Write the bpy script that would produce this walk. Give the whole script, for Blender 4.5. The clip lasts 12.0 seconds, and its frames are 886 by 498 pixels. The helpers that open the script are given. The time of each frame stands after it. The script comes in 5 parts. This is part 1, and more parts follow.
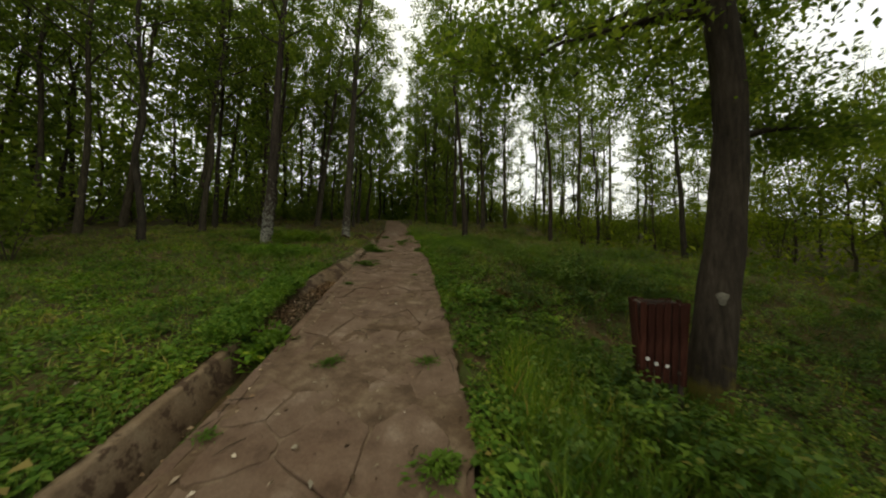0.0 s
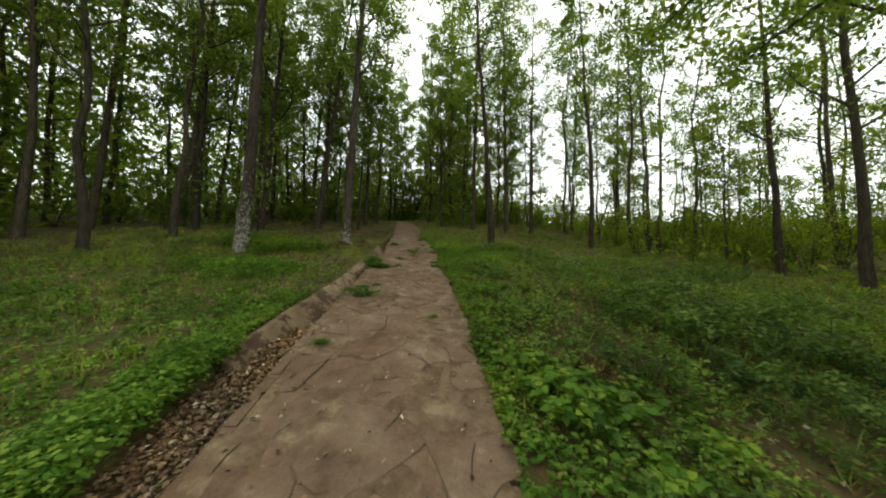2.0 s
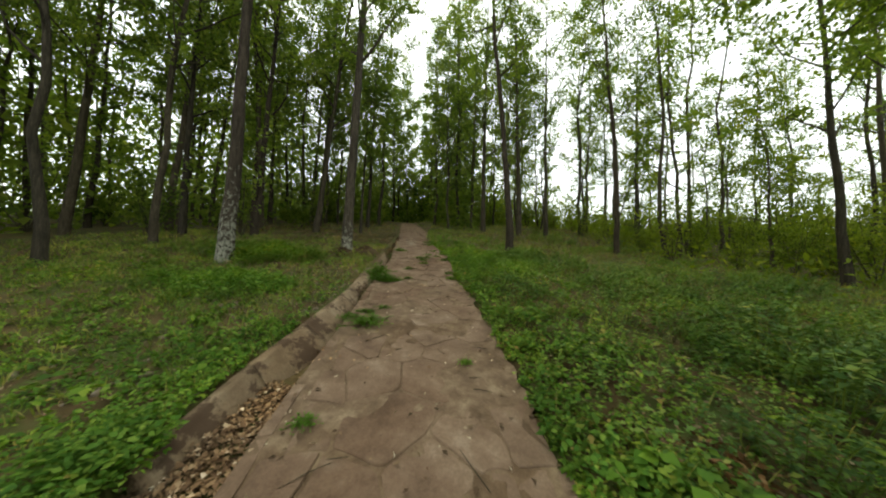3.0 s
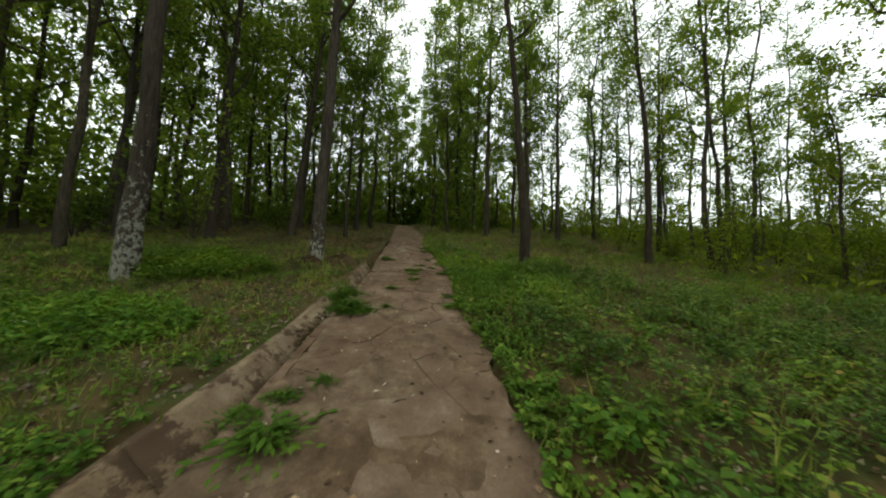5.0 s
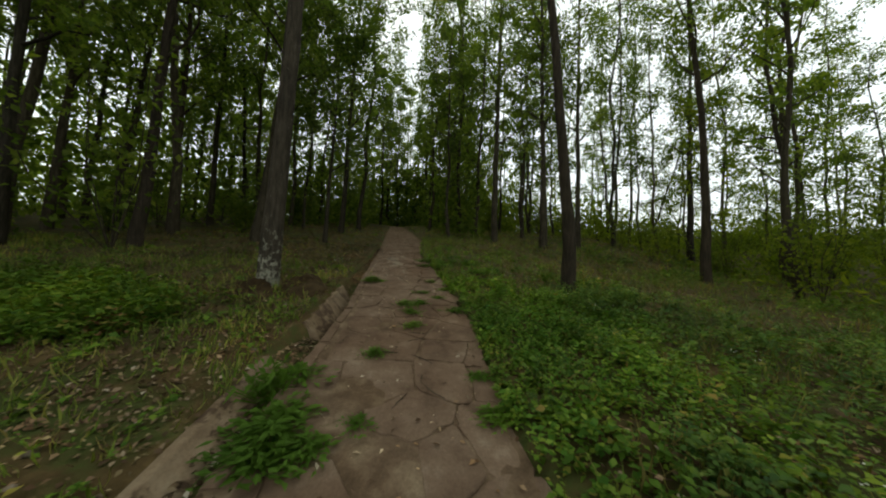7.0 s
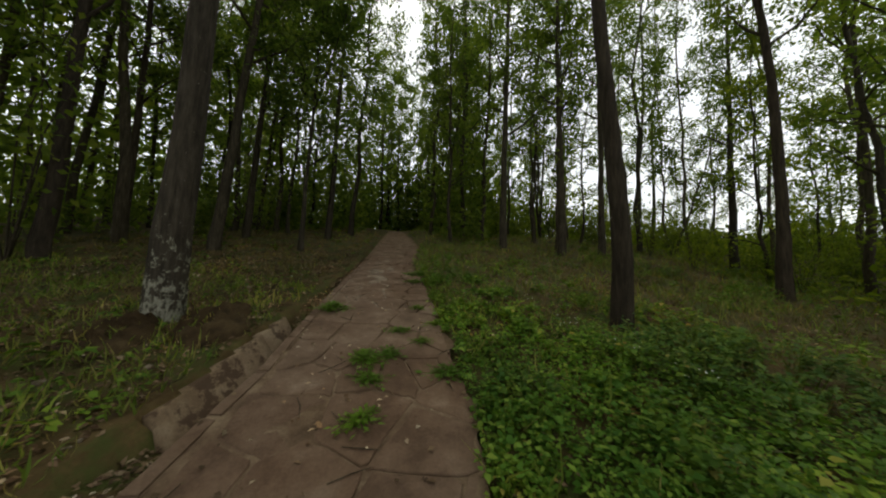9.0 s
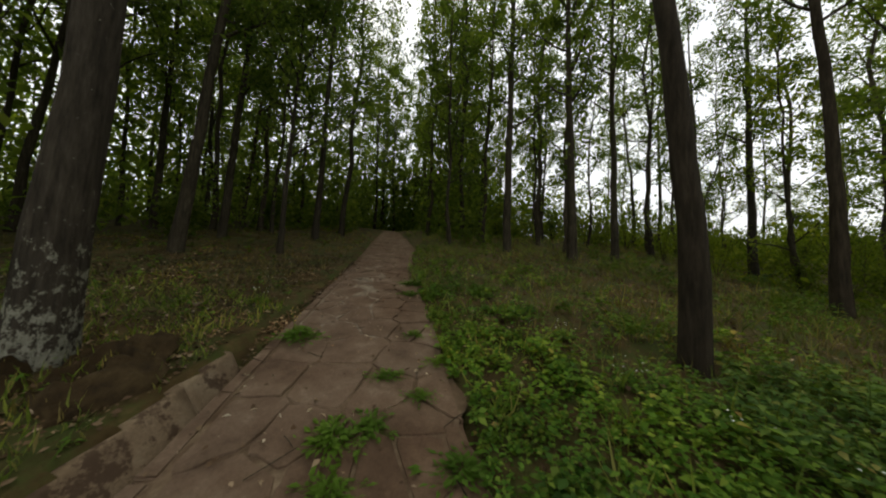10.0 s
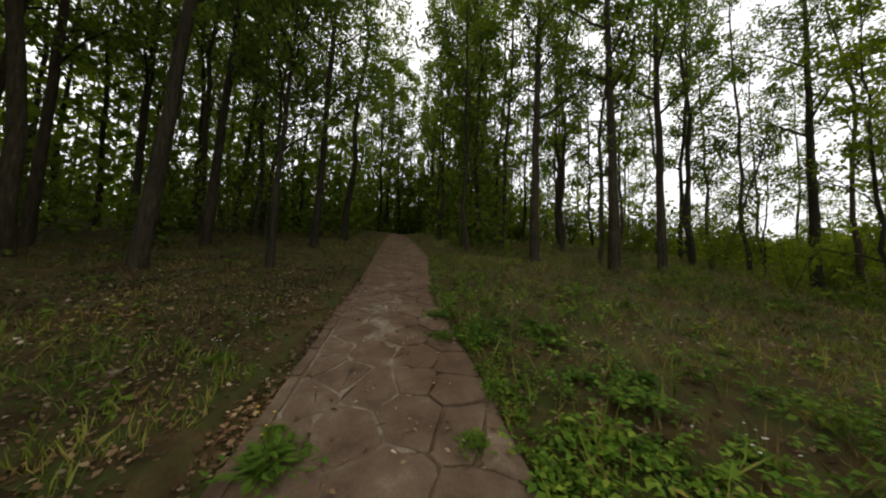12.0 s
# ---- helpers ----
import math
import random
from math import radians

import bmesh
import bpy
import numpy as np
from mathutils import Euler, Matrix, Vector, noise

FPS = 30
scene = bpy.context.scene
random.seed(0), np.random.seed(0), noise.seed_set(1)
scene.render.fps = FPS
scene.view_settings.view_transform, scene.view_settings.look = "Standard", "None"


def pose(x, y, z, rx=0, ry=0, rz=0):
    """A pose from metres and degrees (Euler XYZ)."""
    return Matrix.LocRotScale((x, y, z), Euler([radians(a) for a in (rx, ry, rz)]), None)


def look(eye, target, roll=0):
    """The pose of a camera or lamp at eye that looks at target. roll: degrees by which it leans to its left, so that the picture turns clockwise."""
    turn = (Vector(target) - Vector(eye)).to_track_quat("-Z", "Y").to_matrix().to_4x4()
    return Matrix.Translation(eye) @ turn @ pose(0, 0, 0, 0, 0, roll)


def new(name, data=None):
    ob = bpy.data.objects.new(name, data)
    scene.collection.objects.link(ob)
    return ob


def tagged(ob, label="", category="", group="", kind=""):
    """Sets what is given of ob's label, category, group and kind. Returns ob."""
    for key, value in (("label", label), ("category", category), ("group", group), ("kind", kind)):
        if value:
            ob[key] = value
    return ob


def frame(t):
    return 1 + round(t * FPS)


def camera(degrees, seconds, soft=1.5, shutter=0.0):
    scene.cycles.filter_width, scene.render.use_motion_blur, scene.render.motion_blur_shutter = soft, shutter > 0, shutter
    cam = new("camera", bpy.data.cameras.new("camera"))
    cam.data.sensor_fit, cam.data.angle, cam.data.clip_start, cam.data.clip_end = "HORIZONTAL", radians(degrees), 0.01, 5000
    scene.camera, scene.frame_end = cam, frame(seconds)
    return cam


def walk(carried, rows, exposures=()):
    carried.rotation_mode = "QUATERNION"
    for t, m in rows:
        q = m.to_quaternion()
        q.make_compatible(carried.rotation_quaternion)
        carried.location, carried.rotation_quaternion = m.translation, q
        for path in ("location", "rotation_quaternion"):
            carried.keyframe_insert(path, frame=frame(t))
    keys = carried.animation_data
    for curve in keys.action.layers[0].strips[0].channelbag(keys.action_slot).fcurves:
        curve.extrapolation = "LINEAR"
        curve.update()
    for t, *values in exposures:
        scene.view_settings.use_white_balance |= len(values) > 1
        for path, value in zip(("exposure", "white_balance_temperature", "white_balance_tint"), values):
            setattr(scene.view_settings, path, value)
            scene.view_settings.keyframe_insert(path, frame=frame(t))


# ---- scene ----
cam = camera(115.5, 12.0, soft=2.1, shutter=0.2)
PATH = [
    (0, (1.022, 0.648, 1.63), (0.797, 2.633, 1.712), 0.97),
    (0.5, (0.716, 1.23, 1.804), (0.471, 3.213, 1.881), 0.98),
    (1, (0.699, 1.697, 1.884), (0.432, 3.678, 1.959), 1.2),
    (1.5, (0.596, 2.31, 2.061), (0.309, 4.288, 2.139), 1.51),
    (2, (0.393, 2.932, 2.1), (0.089, 4.908, 2.178), 1.6),
    (2.5, (0.258, 3.413, 2.199), (-0.057, 5.387, 2.279), 1.77),
    (3, (-0.123, 3.977, 2.321), (-0.442, 5.949, 2.404), 1.49),
    (5, (-0.394, 5.914, 2.57), (-0.706, 7.886, 2.673), 1.85),
    (5.5, (-0.644, 6.502, 2.708), (-0.931, 8.479, 2.816), 1.72),
    (6, (-0.712, 6.973, 2.779), (-0.991, 8.951, 2.888), 1.97),
    (6.5, (-0.901, 7.518, 2.954), (-1.172, 9.496, 3.058), 2.23),
    (7, (-1.044, 7.979, 3.017), (-1.312, 9.958, 3.121), 2.31),
    (9, (-1.061, 9.672, 3.231), (-1.375, 11.643, 3.365), 2.07),
    (9.5, (-1.213, 10.138, 3.296), (-1.515, 12.11, 3.432), 2.21),
    (10, (-1.306, 10.58, 3.385), (-1.59, 12.555, 3.519), 2.41),
    (10.5, (-1.528, 10.923, 3.555), (-1.782, 12.903, 3.685), 2.44),
    (11, (-1.621, 11.201, 3.644), (-1.866, 13.182, 3.771), 2.19),
    (11.5, (-1.818, 11.482, 3.675), (-2.072, 13.46, 3.815), 2.34),
    (12, (-2.004, 11.786, 3.715), (-2.3, 13.76, 3.85), 2.47),
]
EXPOSURES = [(0, 0.0, 8300, -7), (1.0, 0.42, 8000, -11), (2.0, 0.78, 7800, -12), (3.0, 0.96, 7700, -12), (5.0, 0.55, 7500, -12), (7.0, 0.08, 7500, -12), (9.0, -0.02, 7600, -6), (10.5, 0.0, 7700, -4), (12, 0.18, 7700, -1)]
walk(cam, [(t, look(eye, target, roll)) for t, eye, target, roll in PATH], EXPOSURES)

# ---- world and light ----
SUN_EL, SUN_AZ = radians(68), radians(-40)
world = bpy.data.worlds.new("sky")
scene.world = world
world.use_nodes = True
wn = world.node_tree.nodes
sky = wn.new("ShaderNodeTexSky")
sky.sky_type = "NISHITA"
sky.sun_disc = False
sky.sun_elevation, sky.sun_rotation = SUN_EL, SUN_AZ
sky.air_density, sky.dust_density, sky.ozone_density = 1.0, 4.0, 1.0
cloud = wn.new("ShaderNodeMix")
cloud.data_type = "RGBA"
cloud.inputs[0].default_value = 0.75
cloud.inputs[7].default_value = (11.0, 11.0, 13.0, 1)
world.node_tree.links.new(sky.outputs[0], cloud.inputs[6])
world.node_tree.links.new(cloud.outputs[2], wn["Background"].inputs[0])
wn["Background"].inputs[1].default_value = 0.13
sun_data = bpy.data.lights.new("sun", "SUN")
sun_data.energy, sun_data.angle, sun_data.color = 0.5, radians(25), (1.0, 0.96, 0.9)
sun = new("sun", sun_data)
sun.matrix_world = look((0, 0, 30), Vector((0, 0, 30)) - Vector((math.sin(SUN_AZ) * math.cos(SUN_EL), math.cos(SUN_AZ) * math.cos(SUN_EL), math.sin(SUN_EL))))


# ---- materials ----
def ramp(nt, fac, stops):
    r = nt.nodes.new("ShaderNodeValToRGB")
    while len(r.color_ramp.elements) < len(stops):
        r.color_ramp.elements.new(0.5)
    for e, (p, c) in zip(r.color_ramp.elements, stops):
        e.position, e.color = p, (*c, 1)
    nt.links.new(fac, r.inputs[0])
    return r.outputs[0]


def noise_tex(nt, vec, scale, detail=6, rough=0.6):
    n = nt.nodes.new("ShaderNodeTexNoise")
    n.inputs["Scale"].default_value, n.inputs["Detail"].default_value, n.inputs["Roughness"].default_value = scale, detail, rough
    nt.links.new(vec, n.inputs["Vector"])
    return n.outputs[0]


def mix(nt, fac, a, b, how="MIX"):
    m = nt.nodes.new("ShaderNodeMix")
    m.data_type, m.blend_type = "RGBA", how
    for sock, v in ((m.inputs[0], fac), (m.inputs[6], a), (m.inputs[7], b)):
        if isinstance(v, bpy.types.NodeSocket):
            nt.links.new(v, sock)
        else:
            sock.default_value = v if isinstance(v, float) else (*v, 1)
    return m.outputs[2]


def scaled(nt, vec, s):
    m = nt.nodes.new("ShaderNodeMapping")
    m.inputs["Scale"].default_value = s
    nt.links.new(vec, m.inputs[0])
    return m.outputs[0]


def material(name, rough=0.85):
    m = bpy.data.materials.new(name)
    m.use_nodes = True
    nt = m.node_tree
    b = nt.nodes["Principled BSDF"]
    b.inputs["Roughness"].default_value = rough
    b.inputs["Specular IOR Level"].default_value = 0.1
    return m, nt, b


def bump(nt, b, height, strength, dist):
    k = nt.nodes.new("ShaderNodeBump")
    k.inputs["Strength"].default_value, k.inputs["Distance"].default_value = strength, dist
    nt.links.new(height, k.inputs["Height"])
    nt.links.new(k.outputs[0], b.inputs["Normal"])


def coords(nt, which="Object"):
    return nt.nodes.new("ShaderNodeTexCoord").outputs[which]


def world_pos(nt):
    return nt.nodes.new("ShaderNodeNewGeometry").outputs["Position"]


def make_earthy(name, stops, scale, fine=60.0, bump_size=0.02, stain=(0.5, 0.5, 0.5), per_object=0.0, rough=0.9, moss=None, moss_at=(0.5, 0.64)):
    m, nt, b = material(name, rough)
    p = world_pos(nt)
    col = ramp(nt, noise_tex(nt, p, scale, 8, 0.65), stops)
    grain = noise_tex(nt, p, fine, 5, 0.7)
    col = mix(nt, 0.55, col, ramp(nt, grain, [(0.25, (0.35, 0.35, 0.35)), (0.75, (0.75, 0.75, 0.75))]), "OVERLAY")
    blot = noise_tex(nt, p, scale * 0.23, 3, 0.5)
    col = mix(nt, ramp(nt, blot, [(0.42, (0, 0, 0)), (0.65, (0.7, 0.7, 0.7))]), col, mix(nt, 1.0, col, stain, "MULTIPLY"))
    if moss:
        mm = noise_tex(nt, p, scale * 0.8, 6, 0.7)
        col = mix(nt, ramp(nt, mm, [(moss_at[0], (0, 0, 0)), (moss_at[1], (0.85, 0.85, 0.85))]), col, moss)
    if per_object:
        info = nt.nodes.new("ShaderNodeObjectInfo")
        v = ramp(nt, info.outputs["Random"], [(0, (1 - per_object,) * 3), (1, (1 + per_object, 1 + per_object * 0.9, 1 + per_object * 0.8))])
        col = mix(nt, 1.0, col, v, "MULTIPLY")
    nt.links.new(col, b.inputs["Base Color"])
    bump(nt, b, mix(nt, 0.5, noise_tex(nt, p, scale * 3, 8, 0.7), grain), 0.7, bump_size)
    return m


def make_bark(name, stops, lichen=0.0, lichen_top=1.6, moss_base=0.0):
    m, nt, b = material(name, 0.92)
    p = coords(nt)
    ridges = noise_tex(nt, scaled(nt, p, (22, 22, 3.2)), 1.0, 8, 0.7)
    col = ramp(nt, ridges, stops)
    col = mix(nt, 0.5, col, ramp(nt, noise_tex(nt, p, 2.2, 5), [(0.3, (0.3, 0.3, 0.3)), (0.7, (0.72, 0.72, 0.7))]), "OVERLAY")
    if lichen:
        sep = nt.nodes.new("ShaderNodeSeparateXYZ")
        nt.links.new(p, sep.inputs[0])
        high = nt.nodes.new("ShaderNodeMapRange")
        high.inputs[1].default_value, high.inputs[2].default_value = lichen_top * 0.2, lichen_top * 1.9
        high.inputs[3].default_value, high.inputs[4].default_value = 0.04 + 0.028 * lichen_top, -0.12
        nt.links.new(sep.outputs[2], high.inputs[0])
        add = nt.nodes.new("ShaderNodeMath")
        nt.links.new(noise_tex(nt, scaled(nt, p, (15, 15, 10)), 1.0, 7, 0.75), add.inputs[0])
        nt.links.new(high.outputs[0], add.inputs[1])
        spots = ramp(nt, add.outputs[0], [(0.53, (0, 0, 0)), (0.58, (lichen,) * 3)])
        col = mix(nt, spots, col, ramp(nt, noise_tex(nt, p, 30), [(0.3, (0.17, 0.17, 0.135)), (0.7, (0.32, 0.32, 0.27))]))
    if moss_base:
        sep = nt.nodes.new("ShaderNodeSeparateXYZ")
        nt.links.new(p, sep.inputs[0])
        low = nt.nodes.new("ShaderNodeMapRange")
        low.inputs[1].default_value, low.inputs[2].default_value = 0.05, moss_base
        low.inputs[3].default_value, low.inputs[4].default_value = 0.42, -0.15
        nt.links.new(sep.outputs[2], low.inputs[0])
        add = nt.nodes.new("ShaderNodeMath")
        nt.links.new(noise_tex(nt, p, 5.0, 6), add.inputs[0])
        nt.links.new(low.outputs[0], add.inputs[1])
        col = mix(nt, ramp(nt, add.outputs[0], [(0.5, (0, 0, 0)), (0.72, (0.9, 0.9, 0.9))]), col, (0.12, 0.1, 0.02))
    info = nt.nodes.new("ShaderNodeObjectInfo")
    col = mix(nt, 1.0, col, ramp(nt, info.outputs["Random"], [(0, (0.75, 0.75, 0.77)), (1, (1.25, 1.2, 1.12))]), "MULTIPLY")
    nt.links.new(col, b.inputs["Base Color"])
    bump(nt, b, ridges, 1.0, 0.03)
    return m


def make_leaf(name, stops, through_light=0.35, rough=0.75, per_object=0.2):
    m, nt, b = material(name, rough)
    geo = nt.nodes.new("ShaderNodeNewGeometry")
    col = ramp(nt, geo.outputs["Random Per Island"], stops)
    patch = noise_tex(nt, geo.outputs["Position"], 0.9, 3, 0.5)
    col = mix(nt, 1.0, col, ramp(nt, patch, [(0.3, (0.5, 0.56, 0.5)), (0.5, (0.95, 0.95, 0.92)), (0.7, (1.5, 1.35, 1.1))]), "MULTIPLY")
    if per_object:
        info = nt.nodes.new("ShaderNodeObjectInfo")
        col = mix(nt, 1.0, col, ramp(nt, info.outputs["Random"], [(0, (1 - per_object, 1 - per_object, 1 - per_object * 0.6)), (1, (1 + per_object, 1 + per_object * 0.7, 1.0))]), "MULTIPLY")
    nt.links.new(col, b.inputs["Base Color"])
    if through_light:
        tr = nt.nodes.new("ShaderNodeBsdfTranslucent")
        nt.links.new(mix(nt, 1.0, col, (1.2, 1.3, 0.6), "MULTIPLY"), tr.inputs[0])
        ms = nt.nodes.new("ShaderNodeMixShader")
        ms.inputs[0].default_value = through_light
        nt.links.new(b.outputs[0], ms.inputs[1])
        nt.links.new(tr.outputs[0], ms.inputs[2])
        nt.links.new(ms.outputs[0], nt.nodes["Material Output"].inputs[0])
    return m


SOIL = make_earthy("forest_soil", [(0.3, (0.036, 0.024, 0.00975)), (0.5, (0.064, 0.043, 0.018)), (0.7, (0.104, 0.072, 0.03075))], 3.0, 45, 0.03, moss=(0.042, 0.058, 0.014), moss_at=(0.44, 0.6))
MORTAR = make_earthy("pale_mortar", [(0.35, (0.10, 0.076, 0.054)), (0.5, (0.165, 0.130, 0.096)), (0.65, (0.25, 0.205, 0.157))], 6.0, 60, 0.01, stain=(0.7, 0.62, 0.52))
BED = make_earthy("path_mortar", [(0.32, (0.068, 0.0455, 0.0285)), (0.5, (0.108, 0.0733, 0.0474)), (0.66, (0.176, 0.131, 0.0864))], 5.0, 70, 0.012, stain=(0.75, 0.7, 0.62))
SLAB = make_earthy("path_stone", [(0.32, (0.08, 0.0525, 0.0351)), (0.48, (0.122, 0.0822, 0.056)), (0.58, (0.147, 0.103, 0.0712)), (0.72, (0.208, 0.158, 0.116))], 3.1, 55, 0.02, stain=(0.68, 0.6, 0.54), per_object=0.05)
KERB_CONCRETE = make_earthy("stained_kerb_concrete", [(0.32, (0.110, 0.077, 0.049)), (0.5, (0.161, 0.117, 0.076)), (0.7, (0.215, 0.168, 0.115))], 3.6, 55, 0.012, stain=(0.75, 0.7, 0.62), per_object=0.1, moss=(0.05, 0.031, 0.02), moss_at=(0.5, 0.55))
STONE = make_earthy("bank_stone", [(0.3, (0.091, 0.0713, 0.0495)), (0.5, (0.156, 0.124, 0.088)), (0.7, (0.234, 0.1984, 0.1485))], 9.0, 60, 0.01)
BARK = make_bark("brown_bark", [(0.3, (0.0175, 0.0152, 0.0104)), (0.52, (0.0433, 0.0365, 0.0252)), (0.75, (0.0813, 0.0699, 0.0511))])
BARK_DARK = make_bark("dark_bark", [(0.3, (0.0152, 0.0122, 0.00888)), (0.52, (0.0372, 0.0296, 0.0215)), (0.75, (0.0676, 0.0547, 0.04))])
BARK_MOSS = make_bark("mossy_dark_bark", [(0.3, (0.020, 0.016, 0.012)), (0.52, (0.049, 0.039, 0.029)), (0.75, (0.089, 0.072, 0.054))], moss_base=0.75)
BARK_LICHEN_LOW = make_bark("low_lichen_bark", [(0.3, (0.0182, 0.0152, 0.0118)), (0.52, (0.0441, 0.0372, 0.0289)), (0.75, (0.079, 0.0684, 0.0548))], lichen=0.85, lichen_top=0.75)
BARK_LICHEN = make_bark("lichen_bark", [(0.3, (0.017, 0.013, 0.010)), (0.52, (0.044, 0.035, 0.026)), (0.75, (0.083, 0.068, 0.053))], lichen=0.9, lichen_top=1.5)
LEAF = make_leaf("tree_leaf", [(0.0, (0.060, 0.096, 0.022)), (0.5, (0.100, 0.148, 0.033)), (1.0, (0.160, 0.200, 0.048))], 0.62)
LEAF_PALE = make_leaf("sapling_leaf", [(0.0, (0.070, 0.108, 0.016)), (0.5, (0.114, 0.157, 0.022)), (1.0, (0.176, 0.211, 0.032))], 0.5)
HERB = make_leaf("herb_leaf", [(0.0, (0.047, 0.0952, 0.0136)), (0.5, (0.0896, 0.159, 0.0208)), (0.9, (0.148, 0.212, 0.0304)), (0.97, (0.233, 0.212, 0.0528)), (1.0, (0.212, 0.148, 0.0528))], 0.3, 0.6, 0.0)
HERB_BRIGHT = make_leaf("bright_herb_leaf", [(0.0, (0.0507, 0.119, 0.0173)), (0.6, (0.101, 0.193, 0.0275)), (1.0, (0.193, 0.266, 0.0449))], 0.35, 0.6, 0.0)
STRAW = make_leaf("straw_blade", [(0.0, (0.072, 0.068, 0.0192)), (0.5, (0.136, 0.112, 0.0384)), (1.0, (0.24, 0.192, 0.0768))], 0.2, 0.8, 0.0)
GRASS = make_leaf("grass_blade", [(0.0, (0.080, 0.130, 0.022)), (0.6, (0.150, 0.195, 0.035)), (1.0, (0.270, 0.240, 0.085))], 0.25, 0.6, 0.0)
DRY = make_leaf("dry_leaf", [(0.0, (0.0484, 0.0306, 0.0188)), (0.45, (0.104, 0.0648, 0.0403)), (0.85, (0.186, 0.126, 0.0788)), (0.97, (0.298, 0.23, 0.165)), (1.0, (0.409, 0.346, 0.287))], 0.05, 0.8, 0.0)
DRY_PALE = make_leaf("pale_dry_leaf", [(0.0, (0.072, 0.05148, 0.0279)), (0.5, (0.152, 0.1131, 0.062)), (1.0, (0.272, 0.2184, 0.1302))], 0.05, 0.8, 0.0)
WOODRED = make_bark("red_painted_slat", [(0.3, (0.0204, 0.008, 0.00525)), (0.52, (0.0459, 0.0152, 0.0105)), (0.75, (0.0816, 0.0336, 0.02475))])
STEEL, _nt, _b = material("rusty_steel", 0.6)
_b.inputs["Metallic"].default_value = 0.7
_nt.links.new(ramp(_nt, noise_tex(_nt, coords(_nt), 30), [(0.3, (0.03, 0.02, 0.015)), (0.7, (0.09, 0.07, 0.055))]), _b.inputs["Base Color"])
WHITE, _nt, _b = material("flaked_white_paint", 0.7)
_nt.links.new(ramp(_nt, noise_tex(_nt, coords(_nt), 40), [(0.3, (0.5, 0.48, 0.44)), (0.7, (0.75, 0.73, 0.7))]), _b.inputs["Base Color"])


# ---- mesh helpers ----
def mesh_of(name, verts, faces, mat, smooth=False):
    """A mesh from an array of points and an array of faces, all with the same number of corners, or a list of faces."""
    me = bpy.data.meshes.new(name)
    verts = np.asarray(verts, dtype=np.float32)
    if isinstance(faces, np.ndarray):
        n, k = faces.shape
        me.vertices.add(len(verts))
        me.vertices.foreach_set("co", verts.ravel())
        me.loops.add(n * k)
        me.loops.foreach_set("vertex_index", faces.astype(np.int32).ravel())
        me.polygons.add(n)
        me.polygons.foreach_set("loop_start", np.arange(0, n * k, k, dtype=np.int32))
        me.update(calc_edges=True)
        me.validate()
    else:
        me.from_pydata(verts.tolist(), [], [list(map(int, f)) for f in faces])
    if smooth:
        me.polygons.foreach_set("use_smooth", np.ones(len(me.polygons), dtype=bool))
    me.materials.append(mat)
    return me


def part(name, me, parent, label="", m=None):
    ob = new(name, me)
    ob.parent = parent
    if m is not None:
        ob.matrix_basis = m
    if label:
        tagged(ob, label)
    return ob


class Wood:
    """Collects tapered tubes into one quad mesh."""

    def __init__(self):
        self.v, self.f, self.n = [], [], 0

    def tube(self, pts, radii, sides=8, rough=0.0, rng=None, flare=0.0):
        pts = np.asarray(pts, float)
        k = len(pts)
        tang = np.gradient(pts, axis=0)
        tang /= np.linalg.norm(tang, axis=1)[:, None] + 1e-9
        ref = np.array([1.0, 0.0, 0.0]) if abs(tang[0][0]) < 0.8 else np.array([0.0, 1.0, 0.0])
        a = np.cross(tang, ref)
        a /= np.linalg.norm(a, axis=1)[:, None] + 1e-9
        b = np.cross(tang, a)
        ang = np.linspace(0, 2 * np.pi, sides, endpoint=False)
        r = np.repeat(np.asarray(radii, float)[:, None], sides, 1)
        if rough:
            r = r * (1 + rough * rng.standard_normal(r.shape))
        if flare:
            lobes = 1 + flare * np.exp(-np.arange(k) / (1.3 * k / 14))[:, None] * (0.7 + 0.5 * np.cos(ang * 4 + rng.uniform(0, 6)))[None, :]
            r = r * lobes
        v = pts[:, None, :] + r[..., None] * (np.cos(ang)[None, :, None] * a[:, None, :] + np.sin(ang)[None, :, None] * b[:, None, :])
        self.v.append(v.reshape(-1, 3))
        i, j = np.meshgrid(np.arange(k - 1), np.arange(sides), indexing="ij")
        p, q = i * sides + j, i * sides + (j + 1) % sides
        self.f.append(self.n + np.stack([p, p + sides, q + sides, q], -1).reshape(-1, 4))
        self.n += k * sides

    def mesh(self, name, mat):
        return mesh_of(name, np.concatenate(self.v), np.concatenate(self.f), mat, smooth=True)


def leaf_quads(base, direction, normal, length, width):
    """One four-cornered pointed leaf for each row of the arrays."""
    side = np.cross(direction, normal)
    side /= np.linalg.norm(side, axis=1)[:, None] + 1e-9
    nrm = np.cross(side, direction)
    mid = base + direction * length[:, None] * 0.45 + nrm * (length * 0.08)[:, None]
    tip = base + direction * length[:, None] - nrm * (length * 0.12)[:, None]
    v = np.stack([base, mid - side * width[:, None] / 2, tip, mid + side * width[:, None] / 2], 1).reshape(-1, 3)
    return v, np.arange(len(v)).reshape(-1, 4)


def unit(a):
    return a / (np.linalg.norm(a, axis=1)[:, None] + 1e-9)


